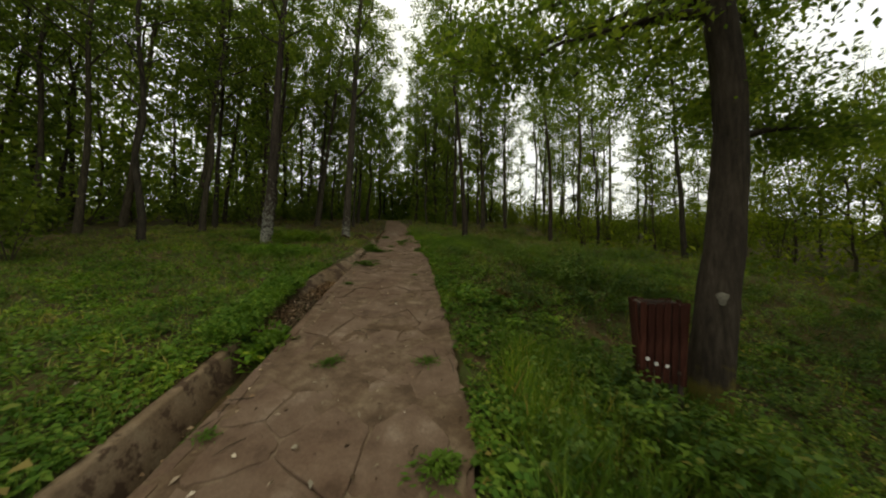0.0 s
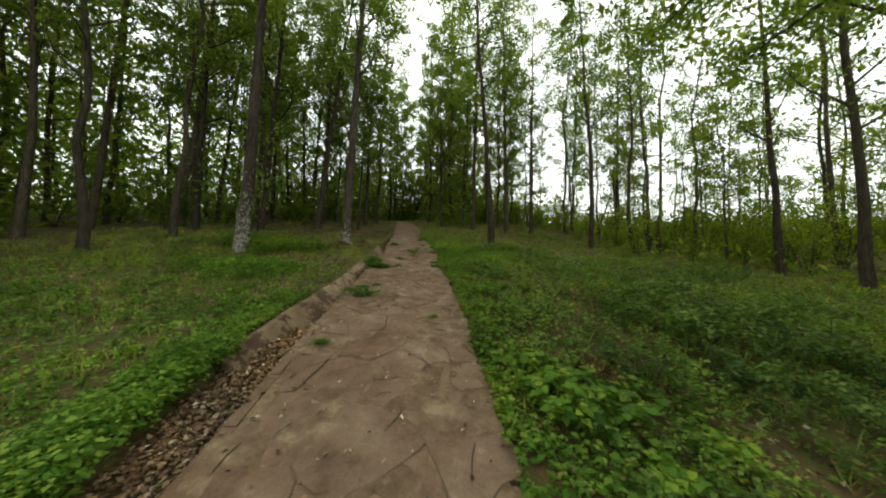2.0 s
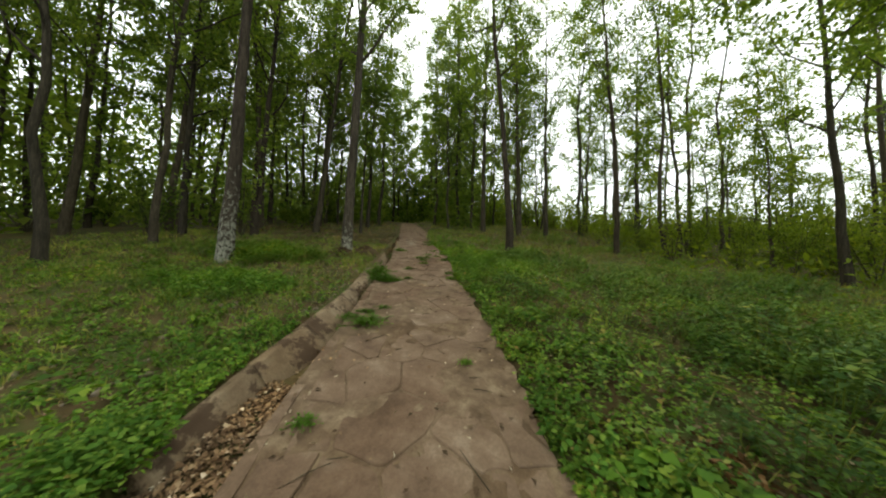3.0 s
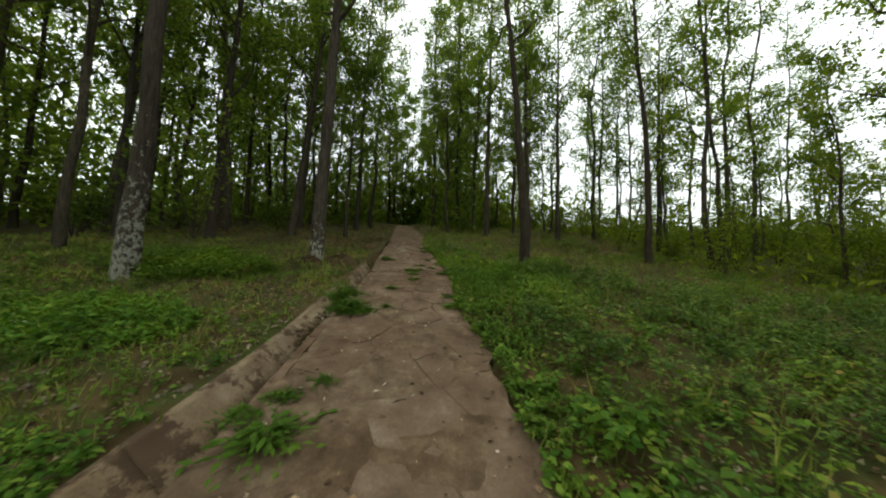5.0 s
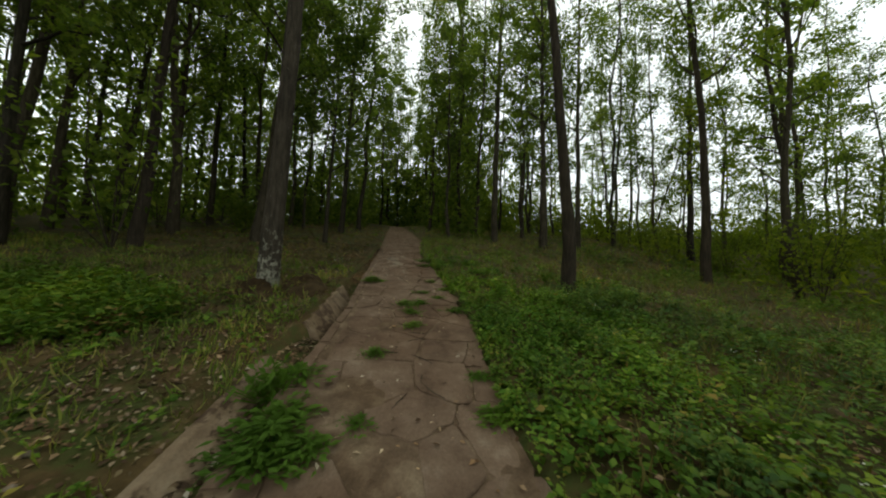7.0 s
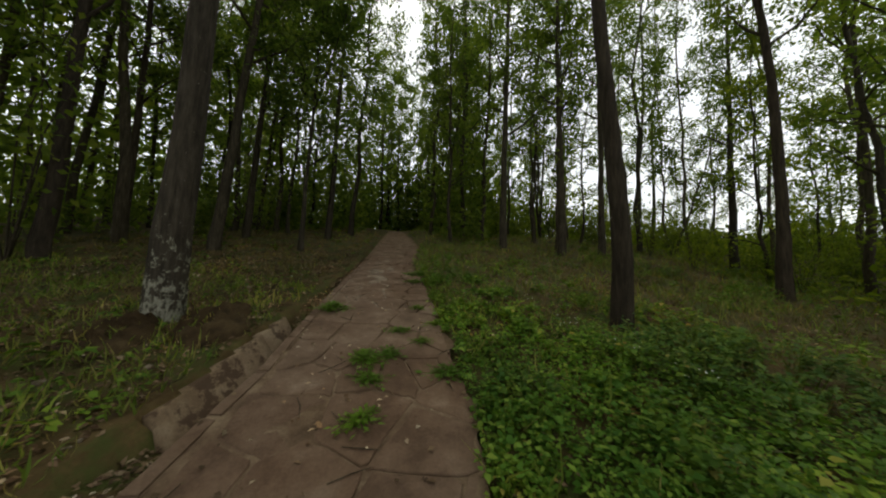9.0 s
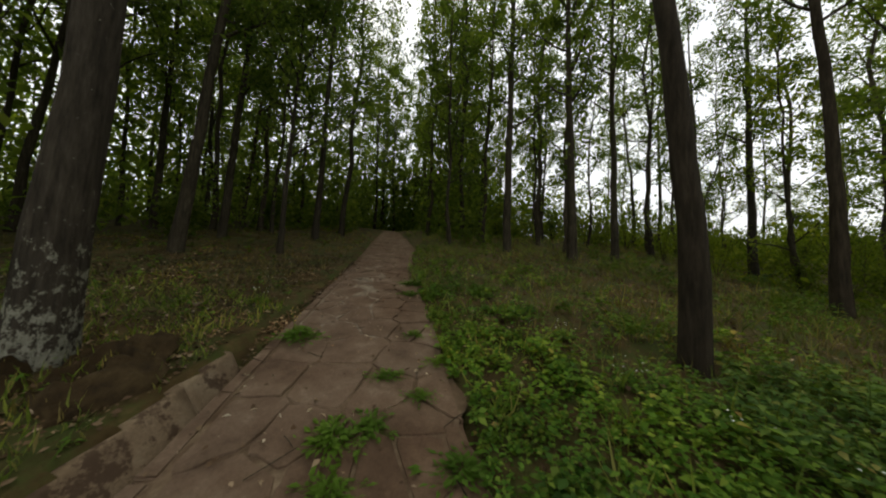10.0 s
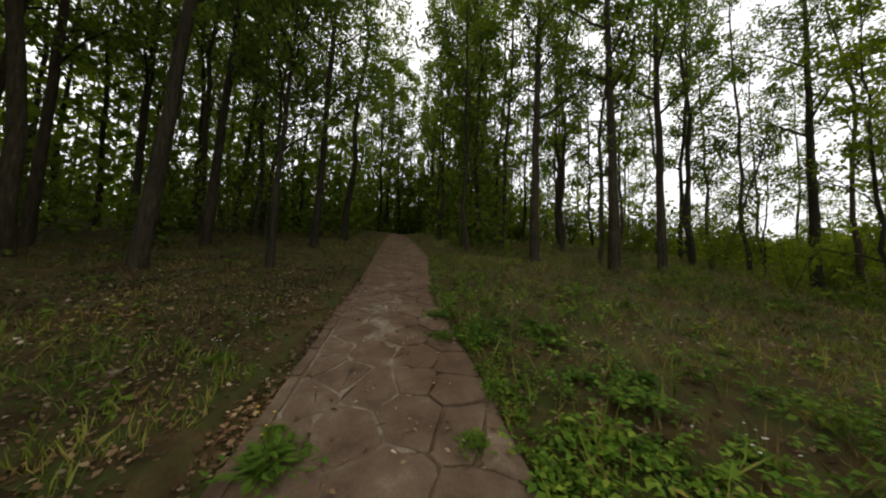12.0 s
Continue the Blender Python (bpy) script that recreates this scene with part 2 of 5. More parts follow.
# ---- the lie of the land ----
CROSS, RISE = -0.0533, 0.1853
RIGHT_Y, RIGHT_X = [-6, 2.3, 3.5, 5.8, 8.6, 10.2, 12.0, 14.4, 16.7, 20.5, 23.5, 30], [1.6, 1.07, 0.88, 0.35, -0.28, -0.85, -1.2, -2.05, -2.95, -3.8, -4.9, -7.6]
LEFT_Y, LEFT_X = [-6, 1.94, 2.9, 6.0, 7.6, 9.1, 11.8, 12.9, 15.0, 17.0, 19.2, 21.7, 30], [0.3, -0.71, -0.9, -1.68, -2.0, -2.35, -2.9, -3.25, -3.85, -4.4, -5.1, -5.9, -8.4]
OUT_Y, OUT_X = [-6, 1.93, 3.2, 5.2, 6.4, 7.3, 8.24, 9.0, 11.6, 12.9, 15, 17, 30], [-0.2, -1.12, -1.45, -2.08, -2.28, -2.38, -2.49, -2.62, -3.25, -3.55, -4.0, -4.55, -8.5]
DITCH_Y, DITCH_Z = [-6, 2.0, 3.3, 3.9, 4.6, 5.8, 6.8, 8.3, 8.9, 9.4, 10.6, 11.3, 12.9, 13.3, 16, 30], [-0.3, -0.3, -0.26, -0.12, -0.1, -0.14, -0.24, -0.22, -0.05, -0.07, -0.06, -0.24, -0.26, -0.05, -0.08, -0.05]


def right_edge(y):
    return np.interp(y, RIGHT_Y, RIGHT_X)


def left_edge(y):
    return np.interp(y, LEFT_Y, LEFT_X)


def outer_edge(y):
    return np.interp(y, OUT_Y, OUT_X)


PETAL, _nt, _b = material("white_petal", 0.6)
_nt.links.new(ramp(_nt, noise_tex(_nt, world_pos(_nt), 20), [(0.3, (0.55, 0.55, 0.5)), (0.7, (0.8, 0.8, 0.76))]), _b.inputs["Base Color"])
YELLOW, _nt, _b = material("yellow_petal", 0.6)
_nt.links.new(ramp(_nt, noise_tex(_nt, world_pos(_nt), 20), [(0.3, (0.6, 0.4, 0.03)), (0.7, (0.8, 0.6, 0.06))]), _b.inputs["Base Color"])
RUST_SOIL = make_earthy("red_brown_soil", [(0.3, (0.024, 0.016, 0.009)), (0.5, (0.051, 0.034, 0.016)), (0.7, (0.083, 0.059, 0.029))], 7.0, 60, 0.07, stain=(0.5, 0.42, 0.35))
LICHEN, _nt, _b = material("grey_lichen", 0.9)
_nt.links.new(ramp(_nt, noise_tex(_nt, coords(_nt), 60), [(0.35, (0.10, 0.088, 0.066)), (0.65, (0.20, 0.185, 0.145))]), _b.inputs["Base Color"])
LIE = np.array([(-4.4, 4.9, -0.3), (-9, 5, -0.35), (-6.2, 9.6, 0.08), (-4.6, 13.0, 0.12), (-6.3, 17, 0.15), (-10, 13, 0.1),
                (2.3, 3.0, -0.3), (3.9, 4.3, -3.1), (5.3, 3.8, -0.7), (1.4, 5.0, 0.6), (2.6, 6.9, 0.6), (1.5, 2.0, 0.35), (6, 7, -0.2), (5.4, 16.9, -0.05), (9.0, 18.5, -0.25), (9.0, 22.9, -0.45), (11, 24, -0.5), (0.5, 13.4, 0.15),
                (1.5, 20, 0.12), (-0.5, 20.3, 0.15), (4, 22.6, 0.3), (6.6, 25.4, 0.3), (-6, 26.5, 0.2), (3, 10, -0.05), (-2, 0, -0.1), (4, 0, -0.3)])


def plane_z(x, y):
    """The tilted hillside: it rises ahead and flattens past the crest."""
    y = np.asarray(y, float)
    crest = np.where(y > 27, 27 + 9 * (1 - np.exp(-(np.maximum(y, 27) - 27) / 9.0)), y)
    crest = np.where(y < -15, -15 - 12 * (1 - np.exp((np.minimum(y, -15) + 15) / 12.0)), crest)
    xx = 30 * np.tanh(np.asarray(x, float) / 30)
    return CROSS * xx + RISE * crest


def off_path(x, y):
    """Metres outside the paved strip and its ditch."""
    return np.maximum(np.maximum(np.asarray(x) - right_edge(y), outer_edge(y) - 0.08 - np.asarray(x)), 0)


def land_z(x, y):
    x, y = np.asarray(x, float), np.asarray(y, float)
    w, total = np.zeros(np.broadcast(x, y).shape), np.full(np.broadcast(x, y).shape, 0.02)
    for cx, cy, cz in LIE:
        k = np.exp(-((x - cx) ** 2 + (y - cy) ** 2) / (2 * 2.2 ** 2))
        w, total = w + k * cz, total + k
    near = np.clip(off_path(x, y) / np.where(x < outer_edge(y), 2.6, 1.1), 0, 1)
    w = w / total * near * near * (3 - 2 * near)
    rough = 0.035 * np.sin(x * 2.1 + 1.3 * np.sin(y * 1.7)) * np.sin(y * 2.6 + x) + 0.02 * np.sin(x * 5.3 + y * 4.1)
    return plane_z(x, y) + w + rough * near


def sheet_z(x, y):
    """The ground sheet itself: it dips under the paving and into the ditch."""
    z = land_z(x, y)
    le, ri, ou = left_edge(y), right_edge(y), outer_edge(y)
    z = np.where((x > le - 0.02) & (x < ri + 0.02), plane_z(x, y) - 0.1, z)
    return np.where((x <= le - 0.02) & (x > ou), plane_z(x, y) + np.interp(y, DITCH_Y, DITCH_Z), z)


def spread(lo, hi, step, far, grow=1.35):
    a = list(np.arange(lo, hi, step))
    s = step
    while a[-1] < far:
        s *= grow
        a.append(a[-1] + s)
    s = step
    while a[0] > -far:
        s *= grow
        a.insert(0, a[0] - s)
    return np.array(a)


gx, gy = np.meshgrid(spread(-6.5, 4.0, 0.07, 1500), spread(0.5, 22, 0.14, 1500), indexing="xy")
nyg, nxg = gx.shape
gi, gj = np.meshgrid(np.arange(nyg - 1), np.arange(nxg - 1), indexing="ij")
q0 = gi * nxg + gj
ground = new("ground", mesh_of("ground", np.stack([gx, gy, sheet_z(gx, gy)], -1).reshape(-1, 3), np.stack([q0, q0 + 1, q0 + nxg + 1, q0 + nxg], -1).reshape(-1, 4), SOIL, True))
tagged(ground, "brown leaf-strewn forest soil on a rising slope", "ground", kind="structure")


# ---- trees ----
def tree_meshes(name, seed, height, dia, crown_from, reach, leaves, leaf, lean=(0.0, 0.0), bend=0.25, limbs=16, sides=9, bark=None, foliage=None, bow=(0.0, 0.0), extra=(), twigs=5, cone=0.6, sway=None, rings=14, flare=0.45):
    """The trunk with its limbs, and the crown, as two meshes with the foot at the origin."""
    rng = np.random.default_rng(seed)
    wood = Wood()
    k = rings
    s = np.linspace(0, 1, k)
    h = height * s ** 1.15
    wob = np.cumsum(rng.normal(0, bend / k, (k, 2)), 0) * np.sqrt(height / 10)
    wob -= wob[0]
    x = lean[0] * h + wob[:, 0] + bow[0] * np.sin(np.pi * np.clip(h / 7.0, 0, 1))
    y = lean[1] * h + wob[:, 1] + bow[1] * np.sin(np.pi * np.clip(h / 7.0, 0, 1))
    if sway:
        x = np.interp(h, sway[0], sway[1]) + wob[:, 0] * np.clip((h - 5) / 4, 0, 1)
    stem = np.stack([x, y, h], 1)
    stem[0, 2] = -0.25
    rad = dia / 2 * np.clip(1.08 - 0.95 * s, 0.06, 1) ** 0.85
    wood.tube(stem, rad, sides, 0.035, rng, flare)
    spots = []
    for n in range(limbs):
        f = crown_from + (1 - crown_from) * (n + rng.uniform(0, 0.9)) / limbs
        f = min(f, 0.985)
        at = np.array([np.interp(f * height, h, stem[:, c]) for c in range(3)])
        r0 = np.interp(f * height, h, rad) * 0.5
        az = n * 2.4 + rng.uniform(-0.5, 0.5)
        up = rng.uniform(0.35, 0.95) + 0.4 * f
        length = reach * rng.uniform(0.65, 1.15) * (1.05 - cone * (f - crown_from) / (1 - crown_from + 1e-6))
        d = np.array([math.cos(az), math.sin(az), up])
        d /= np.linalg.norm(d)
        pts = [at]
        for j in range(4):
            d = d + rng.normal(0, 0.16, 3) + np.array([0, 0, 0.05])
            d /= np.linalg.norm(d)
            pts.append(pts[-1] + d * length / 4)
        wood.tube(pts, np.linspace(max(r0, 0.012), 0.006, 5), 5)
        for j in range(twigs):
            u = rng.uniform(0.25, 1.0)
            i = min(int(u * 4), 3)
            base = pts[i] + (pts[i + 1] - pts[i]) * (u * 4 - i)
            dd = rng.normal(0, 1, 3) + d * 1.1
            dd /= np.linalg.norm(dd)
            tip = base + dd * length * rng.uniform(0.22, 0.42)
            wood.tube([base, (base + tip) / 2 + rng.normal(0, 0.05, 3), tip], [0.009, 0.006, 0.003], 3)
            spots += [(base * (1 - q) + tip * q) for q in (0.35, 0.7, 1.0)]
        spots += [pts[3], pts[4]]
    for ends in extra:
        pts = np.array(ends, float)
        pts = np.stack([np.interp(np.linspace(0, len(pts) - 1, 11), np.arange(len(pts)), pts[:, c]) for c in range(3)], 1)
        pts[1:] += np.cumsum(rng.normal(0, 0.035, (10, 3)), 0)
        wood.tube(pts, np.linspace(0.045, 0.008, len(pts)), 6)
        for _ in range(22):
            i = rng.integers(1, len(pts) - 1)
            base = pts[i] + (pts[i + 1] - pts[i]) * rng.uniform()
            tip = base + rng.normal(0, 0.4, 3) * np.array([1, 1, 0.6])
            wood.tube([base, (base + tip) / 2, tip], [0.008, 0.006, 0.003], 3)
            spots += [base * (1 - q) + tip * q for q in (0.3, 0.6, 1.0)] * 6
    spots = np.array(spots)
    pick = spots[rng.integers(0, len(spots), leaves)]
    base = pick + rng.normal(0, 1, (leaves, 3)) * np.array([0.2, 0.2, 0.12]) * (reach / 2.2) ** 0.5
    d = unit(rng.normal(0, 1, (leaves, 3)) + np.array([0, 0, -0.3]))
    nrm = unit(rng.normal(0, 0.7, (leaves, 3)) + np.array([0, 0, 1.0]))
    size = leaf * rng.uniform(0.6, 1.3, leaves)
    v, f = leaf_quads(base, d, nrm, size, size * 0.62)
    return wood.mesh(name + "_wood", bark or BARK), mesh_of(name + "_leaves", v, f, foliage or LEAF)


def plant_tree(meshes, x, y, label, turn=0.0, size=1.0, group="forest trees", sink=0.0):
    e = new("tree")
    e.empty_display_size = 0.2
    e.matrix_basis = pose(x, y, float(land_z(x, y)) - sink, 0, 0, turn) @ Matrix.Scale(size, 4)
    part("trunk", meshes[0], e)
    part("crown", meshes[1], e)
    return tagged(e, label, "tree", group)



# trees beside the path: x, y, diameter, height, crown start, lean x, lean y, bow x, bark, label
NEAR = [
    (3.71, 4.27, 0.41, 12.5, 0.36, 0.0, 0.0, 0.0, BARK_MOSS, "thick dark-barked tree with mossy foot beside the litter bin"),
    (-6.2, 9.6, 0.28, 18.0, 0.36, 0.035, 0.0, 0.0, BARK_LICHEN, "tall tree with pale lichen on its lower trunk"),
    (-4.6, 12.3, 0.3, 18.0, 0.32, 0.03, 0.0, 0.0, BARK_LICHEN_LOW, "stout tree with white lichen patches beside the ditch"),
    (0.57, 13.4, 0.2, 15.0, 0.38, -0.07, 0.0, 0.08, BARK_DARK, "leaning dark-barked tree in the undergrowth"),
    (5.2, 16.7, 0.21, 14.0, 0.38, -0.06, 0.0, 0.12, BARK_DARK, "curved slender dark tree at the wood's edge"),
    (8.9, 22.8, 0.28, 13.0, 0.35, 0.0, 0.0, -0.06, BARK, "slender forked tree at the wood's edge"),
    (1.55, 20.15, 0.26, 14.0, 0.35, -0.03, 0.0, 0.0, BARK, "slim straight forest tree"),
    (-0.45, 20.9, 0.27, 15.0, 0.3, 0.0, 0.0, 0.0, BARK, "leafy dark tree beside the path"),
]
# slimmer trees further off
NEAR += [
    (3.1, 20.8, 0.22, 14.0, 0.32, 0.0, 0.0, 0.0, BARK, "slim straight forest tree"),
    (-6.4, 17.0, 0.13, 8.0, 0.3, 0.02, 0.0, 0.0, BARK, "thin young tree on the leaf-strewn bank"),
    (6.5, 7.25, 0.19, 12.0, 0.35, -0.07, 0.0, 0.0, BARK_DARK, "dark tree leaning over the undergrowth"),
    (10.1, 11.7, 0.22, 14.0, 0.3, -0.03, 0.0, 0.05, BARK, "tall dark tree among the undergrowth"),
    (9.9, 13.6, 0.2, 13.0, 0.3, -0.05, 0.0, 0.1, BARK, "dark tree with a knotted trunk"),
    (-9.2, 13.6, 0.23, 15.0, 0.3, 0.06, 0.0, 0.0, BARK_DARK, "dark leaning tree in the shady wood"),
    (-8.1, 15.9, 0.24, 15.0, 0.3, 0.12, 0.0, 0.0, BARK, "leaning tree with a forked crown in the shady wood"),
    (-11.3, 12.6, 0.2, 14.0, 0.3, 0.03, 0.0, 0.0, BARK, "grey-brown tree in the shady wood"),
]
# trees of the shady wood
NEAR += [
    (-9.6, 18.4, 0.22, 17.0, 0.26, 0.05, 0.0, 0.0, BARK, "dark tree with low spreading limbs in the shady wood"),
    (-12.2, 16.6, 0.2, 17.0, 0.24, 0.02, 0.0, 0.0, BARK_DARK, "dark tree with low spreading limbs in the shady wood"),
    (-13.6, 19.4, 0.22, 18.0, 0.26, 0.0, 0.0, 0.0, BARK, "dark tree with low spreading limbs in the shady wood"),
    (-7.4, 20.0, 0.2, 17.0, 0.26, 0.03, 0.0, 0.0, BARK, "slender tree in the shady wood"),
    (-14.6, 15.0, 0.22, 17.0, 0.24, 0.05, 0.0, 0.0, BARK, "dark tree with low spreading limbs in the shady wood"),
    (-14.6, 11.4, 0.26, 15.0, 0.3, 0.12, 0.0, 0.0, BARK, "grey leaning tree in the shady wood"),
]
first_tree = None
for i, (x, y, dia, hgt, crown, lx, ly, bow, bark, label) in enumerate(NEAR):
    over, sway = [], None
    if i == 0:
        over = [[(0.05, 0, 4.35), (-0.8, -0.1, 4.05), (-1.5, -0.1, 3.8), (-2.4, 0.1, 3.8)], [(0.1, 0, 4.7), (-1.0, 0.4, 4.7), (-2.0, 0.7, 4.6), (-2.9, 1.0, 4.7)], [(0.35, 0.1, 3.0), (1.1, 0.4, 3.2), (1.9, 0.9, 3.3), (2.7, 1.6, 3.4)], [(0.05, 0, 5.0), (-1.2, 0.8, 5.4), (-2.6, 1.5, 5.6), (-3.8, 2.2, 5.7)], [(0.3, 0, 4.4), (1.3, 0.8, 4.9), (2.5, 2.0, 5.1), (3.5, 3.2, 5.1)], [(0.3, 0.1, 3.8), (1.1, 1.4, 4.0), (1.9, 2.8, 4.1)]]
        over += [[(0.2, 0, 4.8), (0.2, -0.7, 5.1), (-0.4, -1.5, 5.2)], [(0.1, 0.1, 4.6), (-0.3, 1.4, 5.1), (-0.6, 2.8, 5.4), (-0.8, 3.8, 5.5)], [(0.2, 0.1, 4.4), (0.6, 1.5, 4.9), (0.9, 3.0, 5.2), (1.0, 4.2, 5.2)], [(0.2, 0, 5.0), (1.2, -0.2, 5.4), (2.2, -0.2, 5.5), (3.2, 0.1, 5.6)]]
        over = [[(px * 1.12, py * 1.12, pz * 1.12) for px, py, pz in arm] for arm in over]
        sway = ([0, 0.6, 1.25, 1.8, 2.3, 3.2, 3.9, 4.6, 5.3, 7.5, 12.5], [0.0, 0.06, 0.15, 0.22, 0.29, 0.38, 0.35, 0.27, 0.16, -0.2, -0.5])
    made = plant_tree(tree_meshes("tree", 100 + i, hgt, dia, crown, 3.0 if i == 0 else 2.3, 25000 if i == 0 else (6400 if x < -3 else 4800), 0.085 if i == 0 else (0.135 if x < -7 else 0.118), (lx, ly), 0.3, 26 if i == 0 else 18, 12, bark, LEAF, (bow, 0), over, sway=sway, cone=0.6 if i == 0 else 0.3, rings=26, flare=0.06 if i == 0 else 0.4), x, y, label)
    first_tree = first_tree or made

SLIM = [tree_meshes("slim", 200 + i, h, d, c, 1.75, 2500, 0.15, (lx, 0.0), 0.9, 19, 7, twigs=4, cone=0.2) for i, (h, d, c, lx) in enumerate([(16, 0.17, 0.2, 0.0), (18, 0.19, 0.26, 0.02), (15, 0.14, 0.16, -0.03), (17, 0.18, 0.24, 0.03), (11, 0.12, 0.2, 0.06)])]
BROAD = [tree_meshes("broad", 220 + i, h, d, c, 2.9, 3900, 0.165, (0.0, lx), 0.9, 20, 7, twigs=3, cone=0.3) for i, (h, d, c, lx) in enumerate([(17, 0.2, 0.28, 0.0), (19, 0.23, 0.32, 0.04), (16, 0.17, 0.24, -0.03), (18, 0.21, 0.3, 0.02)])]
DEEP = [tree_meshes("deep", 240 + i, h, d, c, 2.8, 1150, 0.27, (0.0, 0.0), 1.0, 10, 5, twigs=2, cone=0.3) for i, (h, d, c) in enumerate([(16, 0.2, 0.14), (18, 0.19, 0.2), (14, 0.16, 0.12), (17, 0.22, 0.18)])]

LOW = [tree_meshes("low", 260 + i, h, d, 0.1, 1.9, 2000, 0.14, (lx, 0.0), 0.7, 16, 6, None, LEAF_PALE, twigs=4) for i, (h, d, lx) in enumerate([(6.5, 0.09, 0.0), (8.0, 0.11, 0.03), (5.0, 0.08, -0.03)])]
leaner = tree_meshes("leaner", 270, 9.5, 0.13, 0.5, 1.3, 700, 0.13, (0.3, 0.0), 0.4, 9, 7)
plant_tree(leaner, 9.0, 26.6, "thin tree leaning far over at the wood's edge")

# slim trees of the light edge
EDGE = [(5.9, 23.8, 3), (9.05, 27.2, 2), (13.5, 29.9, 2), (9.4, 19.1, 1), (13.7, 23.2, 3), (14.2, 23.5, 4), (2.2, 27.8, 2), (-1.5, 27.2, 0), (1.4, 25.1, 2), (-3.0, 29.6, 1), (-1.3, 23.2, 0), (1.2, 24.0, 3),
        (9.8, 30.0, 1), (7.2, 26.5, 0), (-6.5, 33.0, 0), (-2.6, 21.6, 2), (3.4, 24.3, 4), (0.3, 29.0, 0), (4.0, 28.5, 2), (2.8, 31.0, 1), (-4.6, 27.5, 2)]
rng = np.random.default_rng(5)
taken = [(r[0], r[1]) for r in NEAR] + [(a, b) for a, b, _ in EDGE]
for a, b, kind in EDGE:
    plant_tree(SLIM[kind], a, b, "slim straight tree at the light edge of the wood", rng.uniform(-25, 25), rng.uniform(0.92, 1.08))

for a, b, kind in [(-3.6, 27.6, 0), (-2.5, 24.7, 2), (-3.9, 31.5, 3), (-6.0, 30.8, 2)]:
    taken.append((a, b))
    plant_tree(SLIM[kind], a, b, "tall slim tree beside the rising path", rng.uniform(0, 360), 1.35)
# trees added beside the view, to shade the bank round the bin
for a, b in [(4.6, 0.2), (6.6, 1.8), (8.2, -1.0), (4.0, -3.0)]:
    taken.append((a, b))
    plant_tree(BROAD[int(a) % 4], a, b, "broadleaf tree added out of view to shade the lower bank", rng.uniform(0, 360), 0.95)


def scatter(count, box, gap, clear, seed):
    """Random places in a box, a gap apart and clear of the paving by some metres."""
    r, out = np.random.default_rng(seed), []
    for _ in range(count * 30):
        if len(out) >= count:
            break
        a, b = r.uniform(box[0], box[1]), r.uniform(box[2], box[3])
        if off_path(a, b) < clear or any((a - p) ** 2 + (b - q) ** 2 < gap * gap for p, q in taken):
            continue
        taken.append((a, b))
        out.append((a, b))
    return out


for a, b in scatter(3, (-15, -9.5, 8.5, 14.5), 2.0, 3.5, 30) + scatter(12, (-24, -14, 5, 12), 1.5, 3.5, 10) + scatter(20, (-22, -7.0, 13, 27), 1.5, 3.5, 11):
    plant_tree(BROAD[rng.integers(4)], a, b, "dark-trunked broadleaf tree in the shady wood", rng.uniform(0, 360), rng.uniform(0.85, 1.1))
for a, b in scatter(16, (9, 24, 3, 17), 2.2, 3, 25) + scatter(10, (12, 30, 17, 40), 3.0, 3, 26):
    plant_tree(LOW[rng.integers(3)], a, b, "low leafy young tree beyond the undergrowth", rng.uniform(0, 360), rng.uniform(0.8, 1.2))
for a, b in scatter(13, (-5, 14, 27, 44), 1.5, 1.2, 12):
    plant_tree(SLIM[rng.integers(5)], a, b, "slim straight tree at the light edge of the wood", rng.uniform(0, 360), rng.uniform(0.85, 1.1))
for a, b in scatter(14, (8, 28, 8, 36), 1.9, 3, 13):
    plant_tree(SLIM[rng.integers(5)], a, b, "slim leafy tree beyond the undergrowth", rng.uniform(0, 360), rng.uniform(0.75, 1.05))
for a, b in scatter(6, (6.5, 19, 13, 27), 1.5, 3, 27):
    plant_tree(SLIM[rng.integers(5)], a, b, "slim leafy tree beyond the undergrowth", rng.uniform(0, 360), rng.uniform(0.75, 1.05))
for a, b in scatter(6, (7, 20, 15, 30), 1.6, 3, 28):
    plant_tree(LOW[rng.integers(3)], a, b, "low leafy young tree beyond the undergrowth", rng.uniform(0, 360), rng.uniform(0.7, 1.1))
for a, b in scatter(9, (-14, -3, 19, 34), 1.6, 1.3, 17):
    plant_tree(BROAD[rng.integers(4)], a, b, "dark-trunked broadleaf tree beside the rising path", rng.uniform(0, 360), rng.uniform(0.85, 1.1))
for a, b in scatter(5, (-6, 3, 20, 33), 1.4, 0.9, 18):
    plant_tree(SLIM[rng.integers(5)], a, b, "slim tree beside the rising path", rng.uniform(0, 360), rng.uniform(0.85, 1.1))
for a, b in scatter(26, (-38, -15, 2, 14), 1.6, 3.5, 9) + scatter(36, (-38, -6.0, 16, 46), 1.6, 3.5, 14):
    plant_tree(DEEP[rng.integers(4)], a, b, "dark leafy tree deep in the wood", rng.uniform(0, 360), rng.uniform(0.85, 1.15))
for a, b in scatter(25, (-17, 2, 33, 56), 1.8, 0.0, 15):
    plant_tree(DEEP[rng.integers(4)], a, b, "dark leafy tree where the path leaves sight", rng.uniform(0, 360), rng.uniform(0.85, 1.1))
for a, b in scatter(10, (-11, -2, 31, 40), 1.0, 0.0, 29):
    plant_tree(DEEP[rng.integers(4)], a, b, "dark leafy tree where the path leaves sight", rng.uniform(0, 360), rng.uniform(0.85, 1.1))
